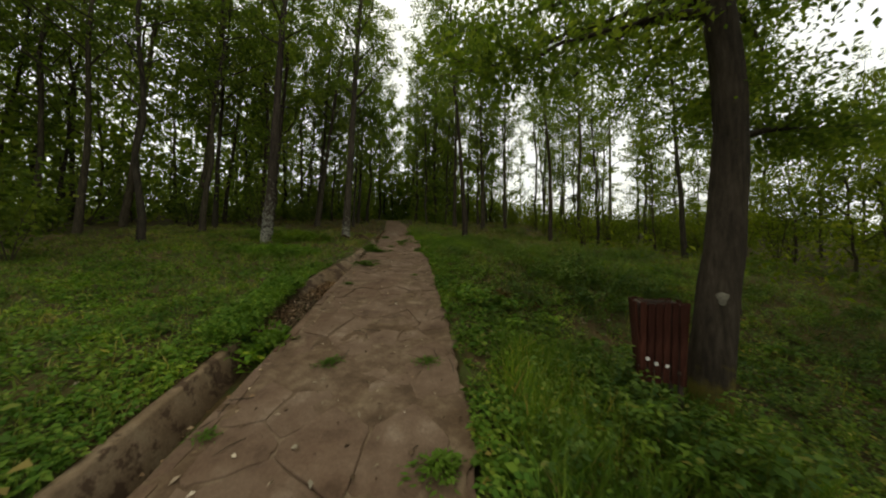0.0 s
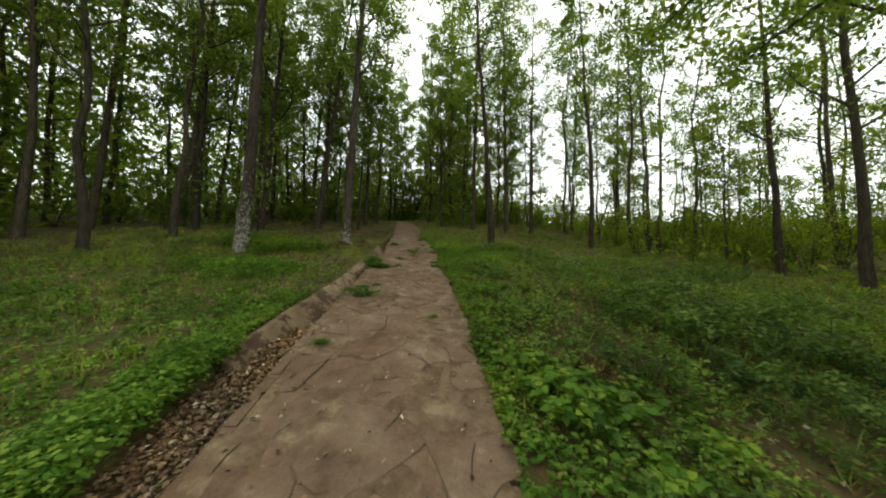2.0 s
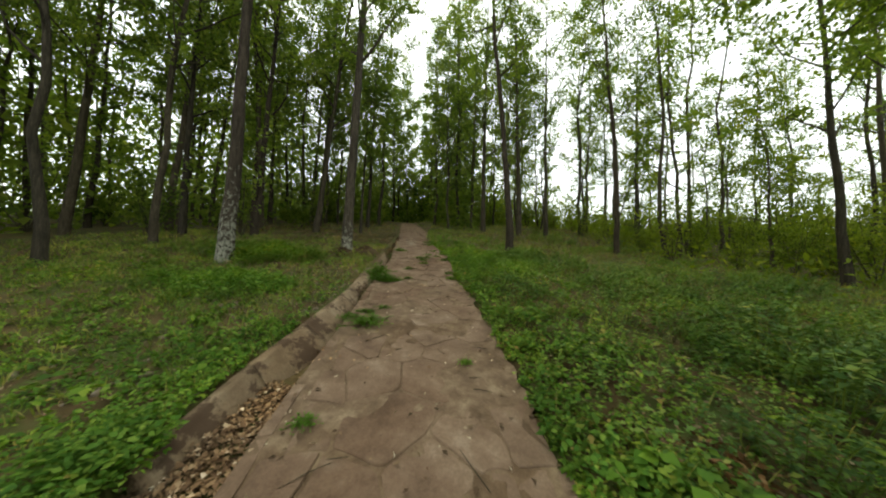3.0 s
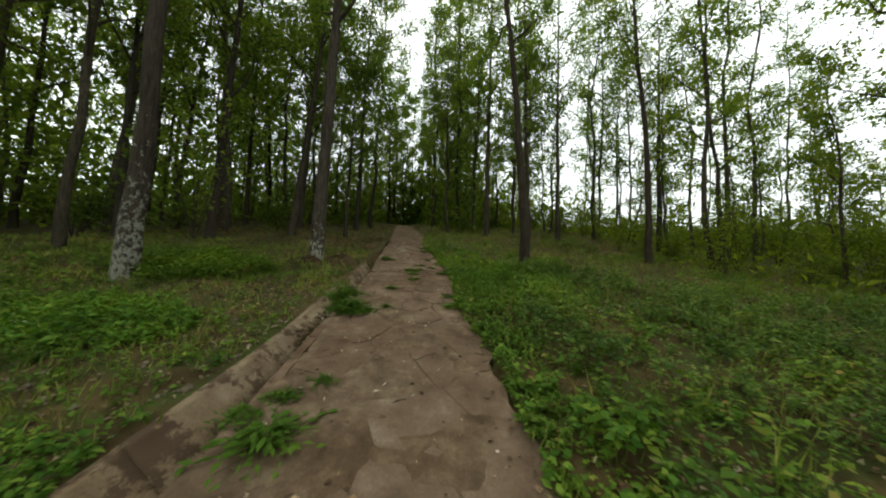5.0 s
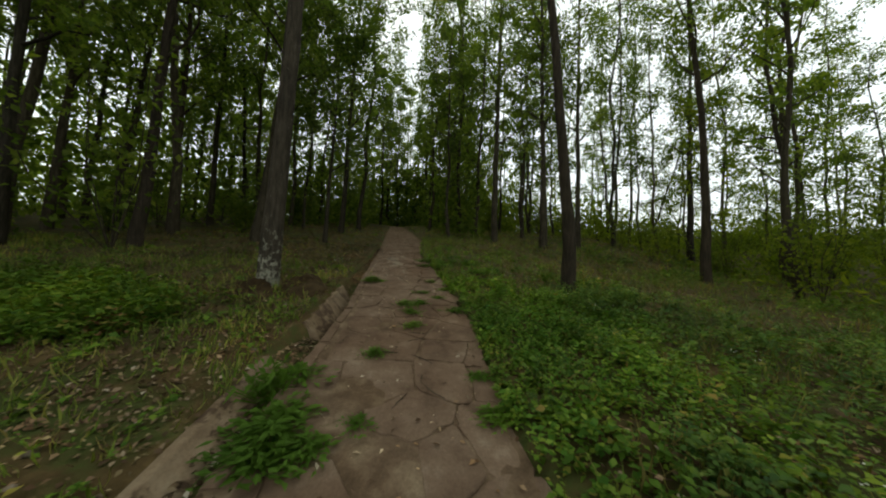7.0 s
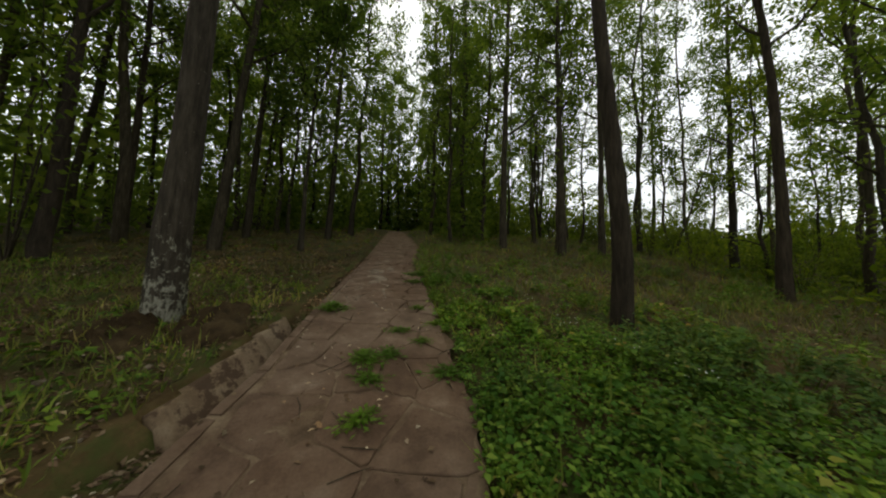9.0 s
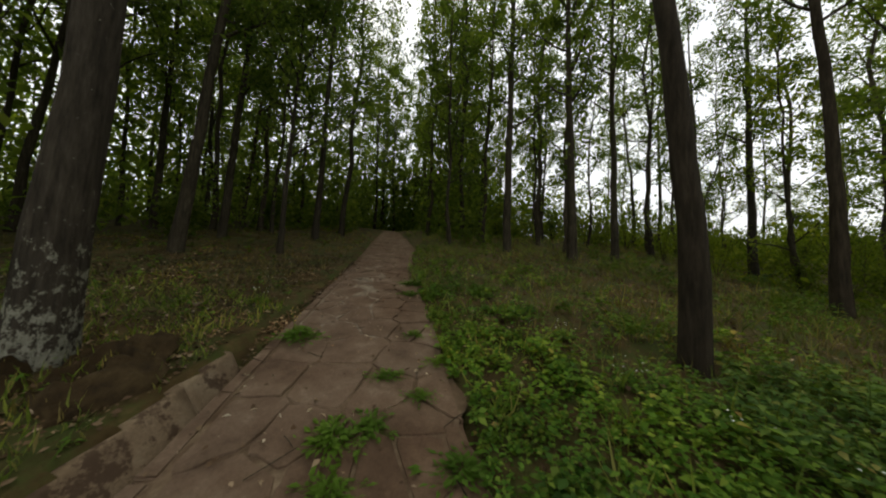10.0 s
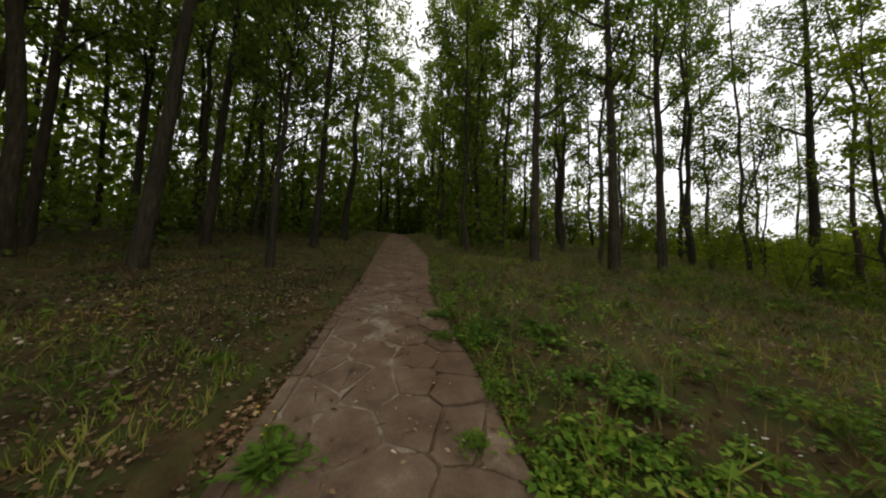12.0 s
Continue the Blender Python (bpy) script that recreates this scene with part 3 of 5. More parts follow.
# unseen trees added behind the start, to close the wood and block skylight
for a, b in scatter(7, (4, 20, -16, -3), 2.5, 2.0, 16) + scatter(6, (-22, -10, -14, 0), 2.5, 2.0, 19):
    plant_tree(DEEP[rng.integers(4)], a, b, "unseen leafy tree added back down the path", rng.uniform(0, 360), rng.uniform(0.85, 1.1))


# ---- shrubs and saplings ----
def shrub_meshes(seed, height, leaves, leaf, mat):
    rng = np.random.default_rng(seed)
    wood, spots = Wood(), []
    for n in range(9):
        az, out = rng.uniform(0, 6.28), rng.uniform(0.1, 0.5)
        tip = np.array([math.cos(az) * out, math.sin(az) * out, rng.uniform(0.6, 1.0)]) * height
        mid = tip * 0.5 + rng.normal(0, 0.06, 3) * height
        wood.tube([(0, 0, -0.1), mid, tip], [0.014, 0.009, 0.004], 4)
        spots += [mid * (1 - q) + tip * q for q in np.linspace(-0.4, 1, 7)]
    spots = np.array(spots)
    base = spots[rng.integers(0, len(spots), leaves)] + rng.normal(0, 0.13, (leaves, 3)) * height ** 0.5
    base[:, 2] = np.maximum(base[:, 2], 0.05)
    d, nrm = unit(rng.normal(0, 1, (leaves, 3))), unit(rng.normal(0, 0.6, (leaves, 3)) + np.array([0, 0, 1.0]))
    size = leaf * rng.uniform(0.6, 1.3, leaves)
    v, f = leaf_quads(base, d, nrm, size, size * 0.6)
    return wood.mesh("shrub_wood", BARK), mesh_of("shrub_leaves", v, f, mat)


def plant_shrub(meshes, x, y, label, turn, size):
    e = new("shrub")
    e.matrix_basis = pose(x, y, float(land_z(x, y)), 0, 0, turn) @ Matrix.Scale(size, 4)
    part("stem", meshes[0], e)
    part("foliage", meshes[1], e)
    return tagged(e, label, "shrub", "shrubs of the wood")


PALE = [shrub_meshes(300 + i, h, 900, 0.13, LEAF_PALE) for i, h in enumerate((1.6, 2.4, 3.2))]
DARK = [shrub_meshes(310 + i, h, 850, 0.14, LEAF) for i, h in enumerate((1.2, 2.2, 3.4))]
taken = []
for a, b in scatter(44, (4, 32, 22, 48), 1.7, 3, 21):
    plant_shrub(PALE[rng.integers(3)], a, b, "yellow-green leafy shrub at the wood's edge", rng.uniform(0, 360), rng.uniform(0.8, 1.3))
for a, b in scatter(26, (10, 30, 4, 22), 1.9, 3, 22):
    plant_shrub(PALE[rng.integers(3)], a, b, "green leafy shrub beyond the undergrowth", rng.uniform(0, 360), rng.uniform(0.8, 1.2))
for a, b in scatter(20, (5.5, 17, 14.5, 25), 1.5, 3, 33):
    plant_shrub(PALE[rng.integers(3)], a, b, "thin yellow-green sapling under the slim trees", rng.uniform(0, 360), rng.uniform(0.45, 0.85))
for a, b in scatter(24, (-24, -9.5, 6, 30), 1.9, 3.5, 23):
    plant_shrub(DARK[rng.integers(3)], a, b, "dark green sapling thicket in the shady wood", rng.uniform(0, 360), rng.uniform(0.8, 1.3))
for a, b in scatter(16, (-16, 6, 29, 42), 1.7, 0.6, 24):
    plant_shrub(DARK[rng.integers(3)], a, b, "dark green sapling thicket where the path leaves sight", rng.uniform(0, 360), rng.uniform(0.8, 1.3))

# the thicket under the deep wood
rng = np.random.default_rng(71)
TN = 85000
tx, ty = rng.uniform(-44, 3, TN), rng.uniform(4, 56, TN)
deep = np.hypot(tx + 3, ty - 12)
ok = ((tx < -13) | (ty > 32)) & (deep > 12.5) & ((off_path(tx, ty) > 1.5) | (ty > 32)) & (np.sin(tx * 0.9 + 2 * np.sin(ty * 0.5)) * np.sin(ty * 0.8 + tx * 0.3) > -0.55)
tx, ty = tx[ok], ty[ok]
TN = len(tx)
tz = land_z(tx, ty) + rng.uniform(0.0, 1, TN) ** 1.25 * np.where(ty > 32, 5.0, np.interp(ty, [10, 17], [6.0, 9.5])) * (1 + 0.4 * np.sin(tx * 0.7) * np.sin(ty * 0.6))
size = rng.uniform(0.22, 0.5, TN)
v, f = leaf_quads(np.stack([tx, ty, tz], 1), unit(rng.normal(0, 1, (TN, 3))), unit(rng.normal(0, 0.6, (TN, 3)) + np.array([0, 0, 1.0])), size, size * 0.65)
tagged(new("thicket", mesh_of("thicket", v, f, LEAF)), "dense dark green thicket under the deep wood", "thicket", kind="stuff")

TN = 15000
tx, ty = rng.uniform(-15, -1, TN), rng.uniform(22.5, 33, TN)
ok = off_path(tx, ty) > 1.3
tx, ty = tx[ok], ty[ok]
TN = len(tx)
size = rng.uniform(0.16, 0.36, TN)
v, f = leaf_quads(np.stack([tx, ty, land_z(tx, ty) + rng.uniform(0, 1, TN) ** 1.2 * (4.6 + 1.4 * np.sin(tx * 1.3) * np.sin(ty * 0.9))], 1), unit(rng.normal(0, 1, (TN, 3))), unit(rng.normal(0, 0.6, (TN, 3)) + np.array([0, 0, 1.0])), size, size * 0.65)
tagged(new("thicket", mesh_of("mid_thicket", v, f, LEAF)), "dark green saplings crowding under the taller trees", "thicket", kind="stuff")

TN = 9000
tx, ty = rng.normal(-7.5, 3.0, TN), rng.uniform(32, 44, TN)
size = rng.uniform(0.2, 0.45, TN)
v, f = leaf_quads(np.stack([tx, ty, land_z(tx, ty) + rng.uniform(0, 1, TN) ** 1.2 * 5.5], 1), unit(rng.normal(0, 1, (TN, 3))), unit(rng.normal(0, 0.6, (TN, 3)) + np.array([0, 0, 1.0])), size, size * 0.65)
tagged(new("thicket", mesh_of("crest_thicket", v, f, LEAF)), "dark green thicket where the path leaves sight", "thicket", kind="stuff")

# light saplings that close the wood's edge
TN = 33000
tx, ty = rng.uniform(-2, 34, TN), rng.uniform(29, 52, TN)
tall = 4.2 + 1.6 * np.sin(tx * 0.8) * np.sin(ty * 0.7) 
tall = tall * np.where(tx > 5, np.clip(1.1 - 0.1 * (tx - 5), 0.44, 1), 1)
tz = land_z(tx, ty) + rng.uniform(0.0, 1, TN) ** 1.2 * tall
size = rng.uniform(0.16, 0.4, TN)
v, f = leaf_quads(np.stack([tx, ty, tz], 1), unit(rng.normal(0, 1, (TN, 3))), unit(rng.normal(0, 0.6, (TN, 3)) + np.array([0, 0, 1.0])), size, size * 0.65)
tagged(new("thicket", mesh_of("light_thicket", v, f, LEAF_PALE)), "light yellow-green saplings closing the wood's edge", "thicket", kind="stuff")

# far woods all round
rng = np.random.default_rng(77)
FARN = 26000
ang = rng.uniform(0, 2 * np.pi, FARN)
dist = rng.uniform(58, 90, FARN)
fx, fy = np.sin(ang) * dist, 18 + np.cos(ang) * dist
tops = 7 + 4 * np.sin(ang * 9) + 3 * np.sin(ang * 23 + 1) - 5 * np.exp(-((ang - 0.9) / 0.5) ** 2)
fz = land_z(fx, fy) + rng.uniform(0, 1, FARN) ** 0.8 * tops
size = rng.uniform(0.4, 1.0, FARN)
v, f = leaf_quads(np.stack([fx, fy, fz], 1), unit(rng.normal(0, 1, (FARN, 3))), unit(rng.normal(0, 1, (FARN, 3))), size, size * 0.7)
tagged(new("far_woods", mesh_of("far_woods", v, f, LEAF)), "green leafy woods in the distance", "woods", kind="stuff")

# rough meadow beyond the slim trees
MN = 22000
mx, my = rng.uniform(6, 42, MN), rng.uniform(-2, 56, MN)
ok = (np.hypot(mx - 1, my - 6) > 8.5) & (mx > 7 - 0.1 * my)
mx, my = mx[ok], my[ok]
MN = len(mx)
size = rng.uniform(0.12, 0.3, MN)
v, f = leaf_quads(np.stack([mx, my, land_z(mx, my) + rng.uniform(0, 1, MN) ** 2 * 0.9], 1), unit(rng.normal(0, 1, (MN, 3)) + np.array([0, 0, 0.5])), unit(rng.normal(0, 1, (MN, 3)) + np.array([0, 0, 0.6])), size, size * 0.45)
tagged(new("meadow", mesh_of("meadow", v, f, LEAF_PALE)), "rough yellow-green meadow plants beyond the trees", "meadow", kind="stuff")

# ---- litter bin ----
BIN_X, BIN_Y, BIN_TOP = 3.02, 3.99, 1.23


def slab_mesh(name, sx, sy, sz, bev, mat):
    bm = bmesh.new()
    bmesh.ops.create_cube(bm, size=1)
    bmesh.ops.scale(bm, vec=(sx, sy, sz), verts=bm.verts)
    bmesh.ops.bevel(bm, geom=bm.edges[:], offset=bev, segments=1, affect="EDGES")
    me = bpy.data.meshes.new(name)
    bm.to_mesh(me)
    bm.free()
    me.materials.append(mat)
    return me


litter_bin = new("litter_bin")
litter_bin.matrix_basis = pose(BIN_X, BIN_Y, float(land_z(BIN_X, BIN_Y)), 0, 0, -18)
bin_h = BIN_TOP - litter_bin.matrix_basis.translation.z
tagged(litter_bin, "weathered red-brown slatted litter bin standing by a tree", "litter bin")
slat = slab_mesh("bin_slat", 0.054, 0.02, 0.83, 0.004, WOODRED)
half = 0.2
for side in range(4):
    for n in range(6):
        u = -half + 0.033 + n * 0.067
        turn = side * 90
        part("slat", slat, litter_bin, m=pose(0, 0, 0, 0, 0, turn) @ pose(u, -half, bin_h - 0.415 + 0.012 * math.sin(n * 5 + side), 4, 0.8 * math.sin(n * 7 + side), 0))
rail = slab_mesh("bin_rail", 0.4, 0.03, 0.03, 0.004, STEEL)
for side in range(4):
    for z in (bin_h - 0.03, bin_h - 0.7):
        part("rail", rail, litter_bin, m=pose(0, 0, 0, 0, 0, side * 90) @ pose(0, -half + 0.028 + (0.04 if z < bin_h - 0.3 else 0), z))
leg = slab_mesh("bin_leg", 0.04, 0.04, bin_h + 0.1, 0.005, STEEL)
for a in (-1, 1):
    for b in (-1, 1):
        part("leg", leg, litter_bin, m=pose(a * 0.15, b * 0.15, bin_h / 2 - 0.06))
base_me = slab_mesh("bin_base", 0.33, 0.33, 0.02, 0.003, STEEL)
part("base", base_me, litter_bin, m=pose(0, 0, bin_h - 0.79))
spot = slab_mesh("paint_spot", 0.032, 0.006, 0.036, 0.002, WHITE)
for u, z in ((-0.13, 0.59), (-0.055, 0.63), (0.035, 0.64)):
    part("paint_spot", spot, litter_bin, "flaked white paint mark", m=pose(u, -half - 0.002, bin_h - z, 4, 25 * u * 10, 0))

patch_v, patch_f = [], []
for k in range(5):
    for q in range(14):
        a = 2 * math.pi * q / 14
        rad = 0.05 * k / 4 * (1 + 0.2 * math.sin(3 * a) + 0.12 * math.sin(5 * a))
        patch_v.append((rad * math.cos(a), -0.006 + 0.02 * (k / 4) ** 2, 1.5 * rad * math.sin(a)))
for k in range(4):
    patch_f += [(k * 14 + q, k * 14 + (q + 1) % 14, (k + 1) * 14 + (q + 1) % 14, (k + 1) * 14 + q) for q in range(14)]
host = first_tree
part("lichen_patch", mesh_of("lichen_patch", np.array(patch_v), np.array(patch_f), LICHEN, True), host, "pale round lichen patch", m=pose(0.05, -0.175, 1.42, 0, 0, -37))

# ---- paving ----
pv, pf = [], []
ys = np.arange(-5.5, 29.5, 0.07)
COLS = 26
for yy in ys:
    for q in np.linspace(0, 1, COLS):
        xx = float(left_edge(yy) * (1 - q) + (right_edge(yy) + 0.05 * math.sin(yy * 5) + 0.04 * math.sin(yy * 13)) * q)
        soil = 0.017 * noise.noise(Vector((xx * 2.0, yy * 2.0, 0.5))) + 0.007 * noise.noise(Vector((xx * 8, yy * 8, 3.5)))
        pv.append((xx, yy, float(plane_z(xx, yy)) - (0.02 if 13.5 < yy < 17.7 else 0.0025) - 0.008 * float(np.clip((yy - 9.5) / 1.5, 0, 1) * np.clip((14.2 - yy) / 1.2, 0, 1)) + soil * (1 - 0.5 * float(np.clip((yy - 9.5) / 1.5, 0, 1) * np.clip((14.2 - yy) / 1.2, 0, 1))) + (0.012 if q > 0.97 or q < 0.09 else 0)))
for i in range(len(ys) - 1):
    for j in range(COLS - 1):
        a = i * COLS + j
        pf.append((a, a + 1, a + COLS + 1, a + COLS))
pavement = new("pavement", mesh_of("pavement", np.array(pv), np.array(pf), BED, True))
tagged(pavement, "worn footpath of irregular earth-coloured flagstones", "path", kind="structure")


mv, mf = [], []
my_ = np.arange(13.2, 18.2, 0.08)
for yy in my_:
    for q in np.linspace(0.03, 0.62, 14):
        xx = float(left_edge(yy) * (1 - q) + right_edge(yy) * q)
        fade = 0.02 * max(0.0, abs(yy - 15.6) - 1.9) + 0.03 * max(0.0, q - 0.5)
        mv.append((xx, yy, float(plane_z(xx, yy)) - 0.002 - fade + 0.008 * noise.noise(Vector((xx * 3, yy * 3, 7.5)))))
for i in range(len(my_) - 1):
    for j in range(13):
        a = i * 14 + j
        mf.append((a, a + 1, a + 15, a + 14))
part("mortar_bed", mesh_of("mortar_bed", np.array(mv), np.array(mf), MORTAR, True), pavement, "pale mortar between the stones")


def clip_poly(poly, px, py, nx, ny):
    """The part of a polygon on the side of a line that its normal points away from."""
    out = []
    for i, (ax, ay) in enumerate(poly):
        bx, by = poly[(i + 1) % len(poly)]
        da, db = (ax - px) * nx + (ay - py) * ny, (bx - px) * nx + (by - py) * ny
        if da <= 0:
            out.append((ax, ay))
        if (da < 0 < db) or (db < 0 < da):
            t = da / (da - db)
            out.append((ax + t * (bx - ax), ay + t * (by - ay)))
    return out


rng = np.random.default_rng(9)
seeds, wide = [], []
for _ in range(5000):
    yy = rng.uniform(-2.0, 24.5)
    le, ri = float(left_edge(yy)) + 0.1, float(right_edge(yy))
    xx = rng.uniform(le, ri)
    room = rng.uniform(0.2, 0.5)
    if all((xx - a) ** 2 + ((yy - b) * 0.85) ** 2 > max(room, r) ** 2 for a, b, r in wide):
        wide.append((xx, yy, room))
        seeds.append((xx, yy))
slabs = []
for n, (sx, sy) in enumerate(seeds):
    poly = [(sx - 0.6, sy - 0.6), (sx + 0.6, sy - 0.6), (sx + 0.6, sy + 0.6), (sx - 0.6, sy + 0.6)]
    gap = 0.004 + 0.003 * float(np.clip((sy - 9.5) / 2, 0, 1)) * float(np.clip((14 - sy) / 1.5, 0, 1)) + rng.uniform(0, 0.006) + (0.004 if 13.4 < sy < 18 else 0.0)
    for ox, oy in seeds:
        dx, dy = ox - sx, oy - sy
        dd = math.hypot(dx, dy)
        if 0 < dd < 1.3:
            poly = clip_poly(poly, sx + dx / 2 - dx / dd * gap, sy + dy / 2 - dy / dd * gap, dx / dd, dy / dd)
    for fn, sgn, inset in ((left_edge, -1, 0.11), (right_edge, 1, 0.0)):
        x0, x1 = float(fn(sy - 0.3)), float(fn(sy + 0.3))
        nx, ny = 0.6, -(x1 - x0)
        ll = math.hypot(nx, ny)
        nx, ny = nx / ll * sgn, ny / ll * sgn
        shift = inset - (rng.uniform(-0.05, 0.06) if sgn > 0 else 0)
        poly = clip_poly(poly, float(fn(sy)) - nx * shift, sy - ny * shift, nx, ny)
    if len(poly) < 3:
        continue
    # knock the corners off
    cut = []
    for i, (ax, ay) in enumerate(poly):
        bx, by = poly[(i + 1) % len(poly)]
        for t in (0.07, 0.35, 0.65, 0.93):
            j = rng.normal(0, 0.009)
            cut.append((ax + (bx - ax) * t + j, ay + (by - ay) * t - j))
    area = 0.5 * abs(sum(cut[i][0] * cut[(i + 1) % len(cut)][1] - cut[(i + 1) % len(cut)][0] * cut[i][1] for i in range(len(cut))))
    if area < 0.012:
        continue
    lift, ta, tb = rng.uniform(-0.008, 0.008), rng.normal(0, 0.008), rng.normal(0, 0.008)
    lift = max(lift, 0.002) if 13 < sy < 18.4 else lift
    vs, m = [], len(cut)
    for level, shrink in ((-0.05, 1.0), (-0.006, 1.0), (0.0, 0.975)):
        for ax, ay in cut:
            wx, wy = sx + (ax - sx) * shrink, sy + (ay - sy) * shrink
            vs.append((wx - sx, wy - sy, float(plane_z(wx, wy)) - float(plane_z(sx, sy)) + level + lift + ta * (wx - sx) + tb * (wy - sy)))
    fs = [tuple(range(2 * m, 3 * m))]
    for lv in range(2):
        fs += [(lv * m + i, lv * m + (i + 1) % m, (lv + 1) * m + (i + 1) % m, (lv + 1) * m + i) for i in range(m)]
    slabs.append((sx, sy, vs, fs))
for sx, sy, vs, fs in slabs:
    part("slab", mesh_of("slab", np.array(vs), fs, SLAB), pavement, m=pose(sx, sy, float(plane_z(sx, sy))))

# ---- ditch kerbs ----
kerb = new("kerb")
tagged(kerb, "stained concrete kerb blocks lining the path's ditch", "kerb", kind="structure")


def kerb_run(name, edge, width, depth, start, end, lift, seed):
    r, y = np.random.default_rng(seed), start
    while y < end:
        ln = r.uniform(0.42, 0.62)
        x0, x1 = float(edge(y)), float(edge(y + ln))
        z0, z1 = float(plane_z(x0, y)), float(plane_z(x1, y + ln))
        run = math.hypot(x1 - x0, ln)
        bm = bmesh.new()
        bmesh.ops.create_cube(bm, size=1)
        bmesh.ops.scale(bm, vec=(run - 0.003, width, depth), verts=bm.verts)
        bmesh.ops.bevel(bm, geom=bm.edges[:], offset=0.012, segments=2, affect="EDGES")
        bmesh.ops.subdivide_edges(bm, edges=[e for e in bm.edges if e.calc_length() > 0.25], cuts=3, use_grid_fill=True)
        for v in bm.verts:
            v.co += Vector(noise.noise_vector(v.co * 9 + Vector((y * 3, seed, 0)))) * 0.012
        me = bpy.data.meshes.new(name)
        bm.to_mesh(me)
        bm.free()
        me.materials.append(SLAB)
        yaw = math.degrees(math.atan2(ln, x1 - x0))
        part(name, me, kerb, m=pose((x0 + x1) / 2, y + ln / 2, (z0 + z1) / 2 - depth / 2 + lift + r.uniform(-0.004, 0.004), r.normal(0, 0.4), -math.degrees(math.atan2(z1 - z0, run)), yaw + r.normal(0, 0.5)))
        y += ln


kerb_run("kerb_block", lambda y: left_edge(y) + 0.045, 0.11, 0.36, -3.0, 18.0, 0.008, 3)


def channel_wall(start, end, lift, seed):
    """The ditch's outer wall: cast lengths with a narrow rounded lip and a sloping face."""
    r, y = np.random.default_rng(seed), start
    while y < end - 0.2:
        ln = min(r.uniform(0.7, 1.3), end - y)
        ys, vs, fs = np.linspace(y + 0.001, y + ln - 0.002, 14), [], []
        mx, my, settle = float(outer_edge(y + ln / 2)), y + ln / 2, r.uniform(-0.006, 0.006)
        mz = float(plane_z(mx, my))
        for yy in ys:
            ou, le = float(outer_edge(yy)), float(left_edge(yy))
            deep = float(np.interp(yy, DITCH_Y, DITCH_Z))
            toe = float(np.interp(yy, [3.5, 6.4, 7.2], [min(ou + 0.15, le - 0.05), min(ou + 0.2, le - 0.1), le - 0.11]))
            edge_x = ou + 0.03
            for q, (px_, pz) in enumerate([(ou - 0.1, -0.3), (ou - 0.075, -0.012), (ou - 0.06, 0.006), (ou - 0.01, 0.012), (ou + 0.02, 0.008), (edge_x, -0.012), (edge_x * 0.6 + toe * 0.4, deep * 0.45), (toe, deep - 0.005), (toe, deep - 0.12)]):
                wob = noise.noise(Vector((px_ * 4, yy * 4, seed))) * 0.016 + noise.noise(Vector((px_ * 13, yy * 13, seed))) * 0.007
                vs.append((px_ - mx + wob * (1 if 0 < q < 7 else 0), yy - my, float(plane_z(px_, yy)) - mz + pz + lift + settle + wob * (1 if 0 < q < 8 else 0)))
        n = 9
        for a in range(13):
            fs += [(a * n + q, a * n + q + 1, (a + 1) * n + q + 1, (a + 1) * n + q) for q in range(n - 1)]
        fs += [tuple(range(n))[::-1], tuple(13 * n + q for q in range(n))]
        part("kerb_block", mesh_of("kerb_block", np.array(vs), fs, KERB_CONCRETE, True), kerb, m=pose(mx, my, mz))
        y += ln


channel_wall(-3.0, 3.5, 0.0, 4)
channel_wall(5.3, 8.9, 0.0, 6)
channel_wall(8.9, 10.4, 0.0, 7)
channel_wall(11.2, 12.9, -0.04, 5)


# ---- undergrowth ----
def plants(name, xs, ys, heights, per, leaf, mat, label, seed, stem_lean=0.5, cat="undergrowth", flat=0.7, aspect=0.62):
    """Many small leafy herbs as one mesh of leaves."""
    r = np.random.default_rng(seed)
    n = len(xs)
    zs = land_z(xs, ys)
    k = np.repeat(np.arange(n), per)
    t = r.uniform(0.15, 1.0, n * per)
    az = r.uniform(0, 2 * np.pi, n * per)
    lx, ly = r.normal(0, stem_lean, n)[k] * t * 0.4, r.normal(0, stem_lean, n)[k] * t * 0.4
    hh = heights[k]
    base = np.stack([xs[k] + lx * hh, ys[k] + ly * hh, zs[k] + t * hh], 1)
    d = unit(np.stack([np.cos(az), np.sin(az), r.uniform(-0.35, 0.55, n * per)], 1))
    nrm = unit(r.normal(0, 1 - flat, (n * per, 3)) + np.array([0, 0, 1.0]))
    size = leaf * r.uniform(0.55, 1.35, n * per) * np.repeat(r.uniform(0.7, 1.3, n), per)
    v, f = leaf_quads(base + d * (0.25 * hh * r.uniform(0, 0.6, n * per))[:, None], d, nrm, size, size * aspect)
    ob = new(name, mesh_of(name, v, f, mat))
    return tagged(ob, label, cat, kind="stuff")


def sow(count, box, seed, clear, keep):
    r = np.random.default_rng(seed)
    xs, ys = r.uniform(box[0], box[1], count), r.uniform(box[2], box[3], count)
    ok = (off_path(xs, ys) > clear) & (r.uniform(0, 1, count) < keep(xs, ys))
    return xs[ok], ys[ok]


def clumps(xs, ys, f, ph):
    return 0.5 + 0.5 * np.sin(xs * f + ph + 1.5 * np.sin(ys * f * 0.8)) * np.sin(ys * f * 1.1 + 2 * ph + np.sin(xs * f * 0.6))


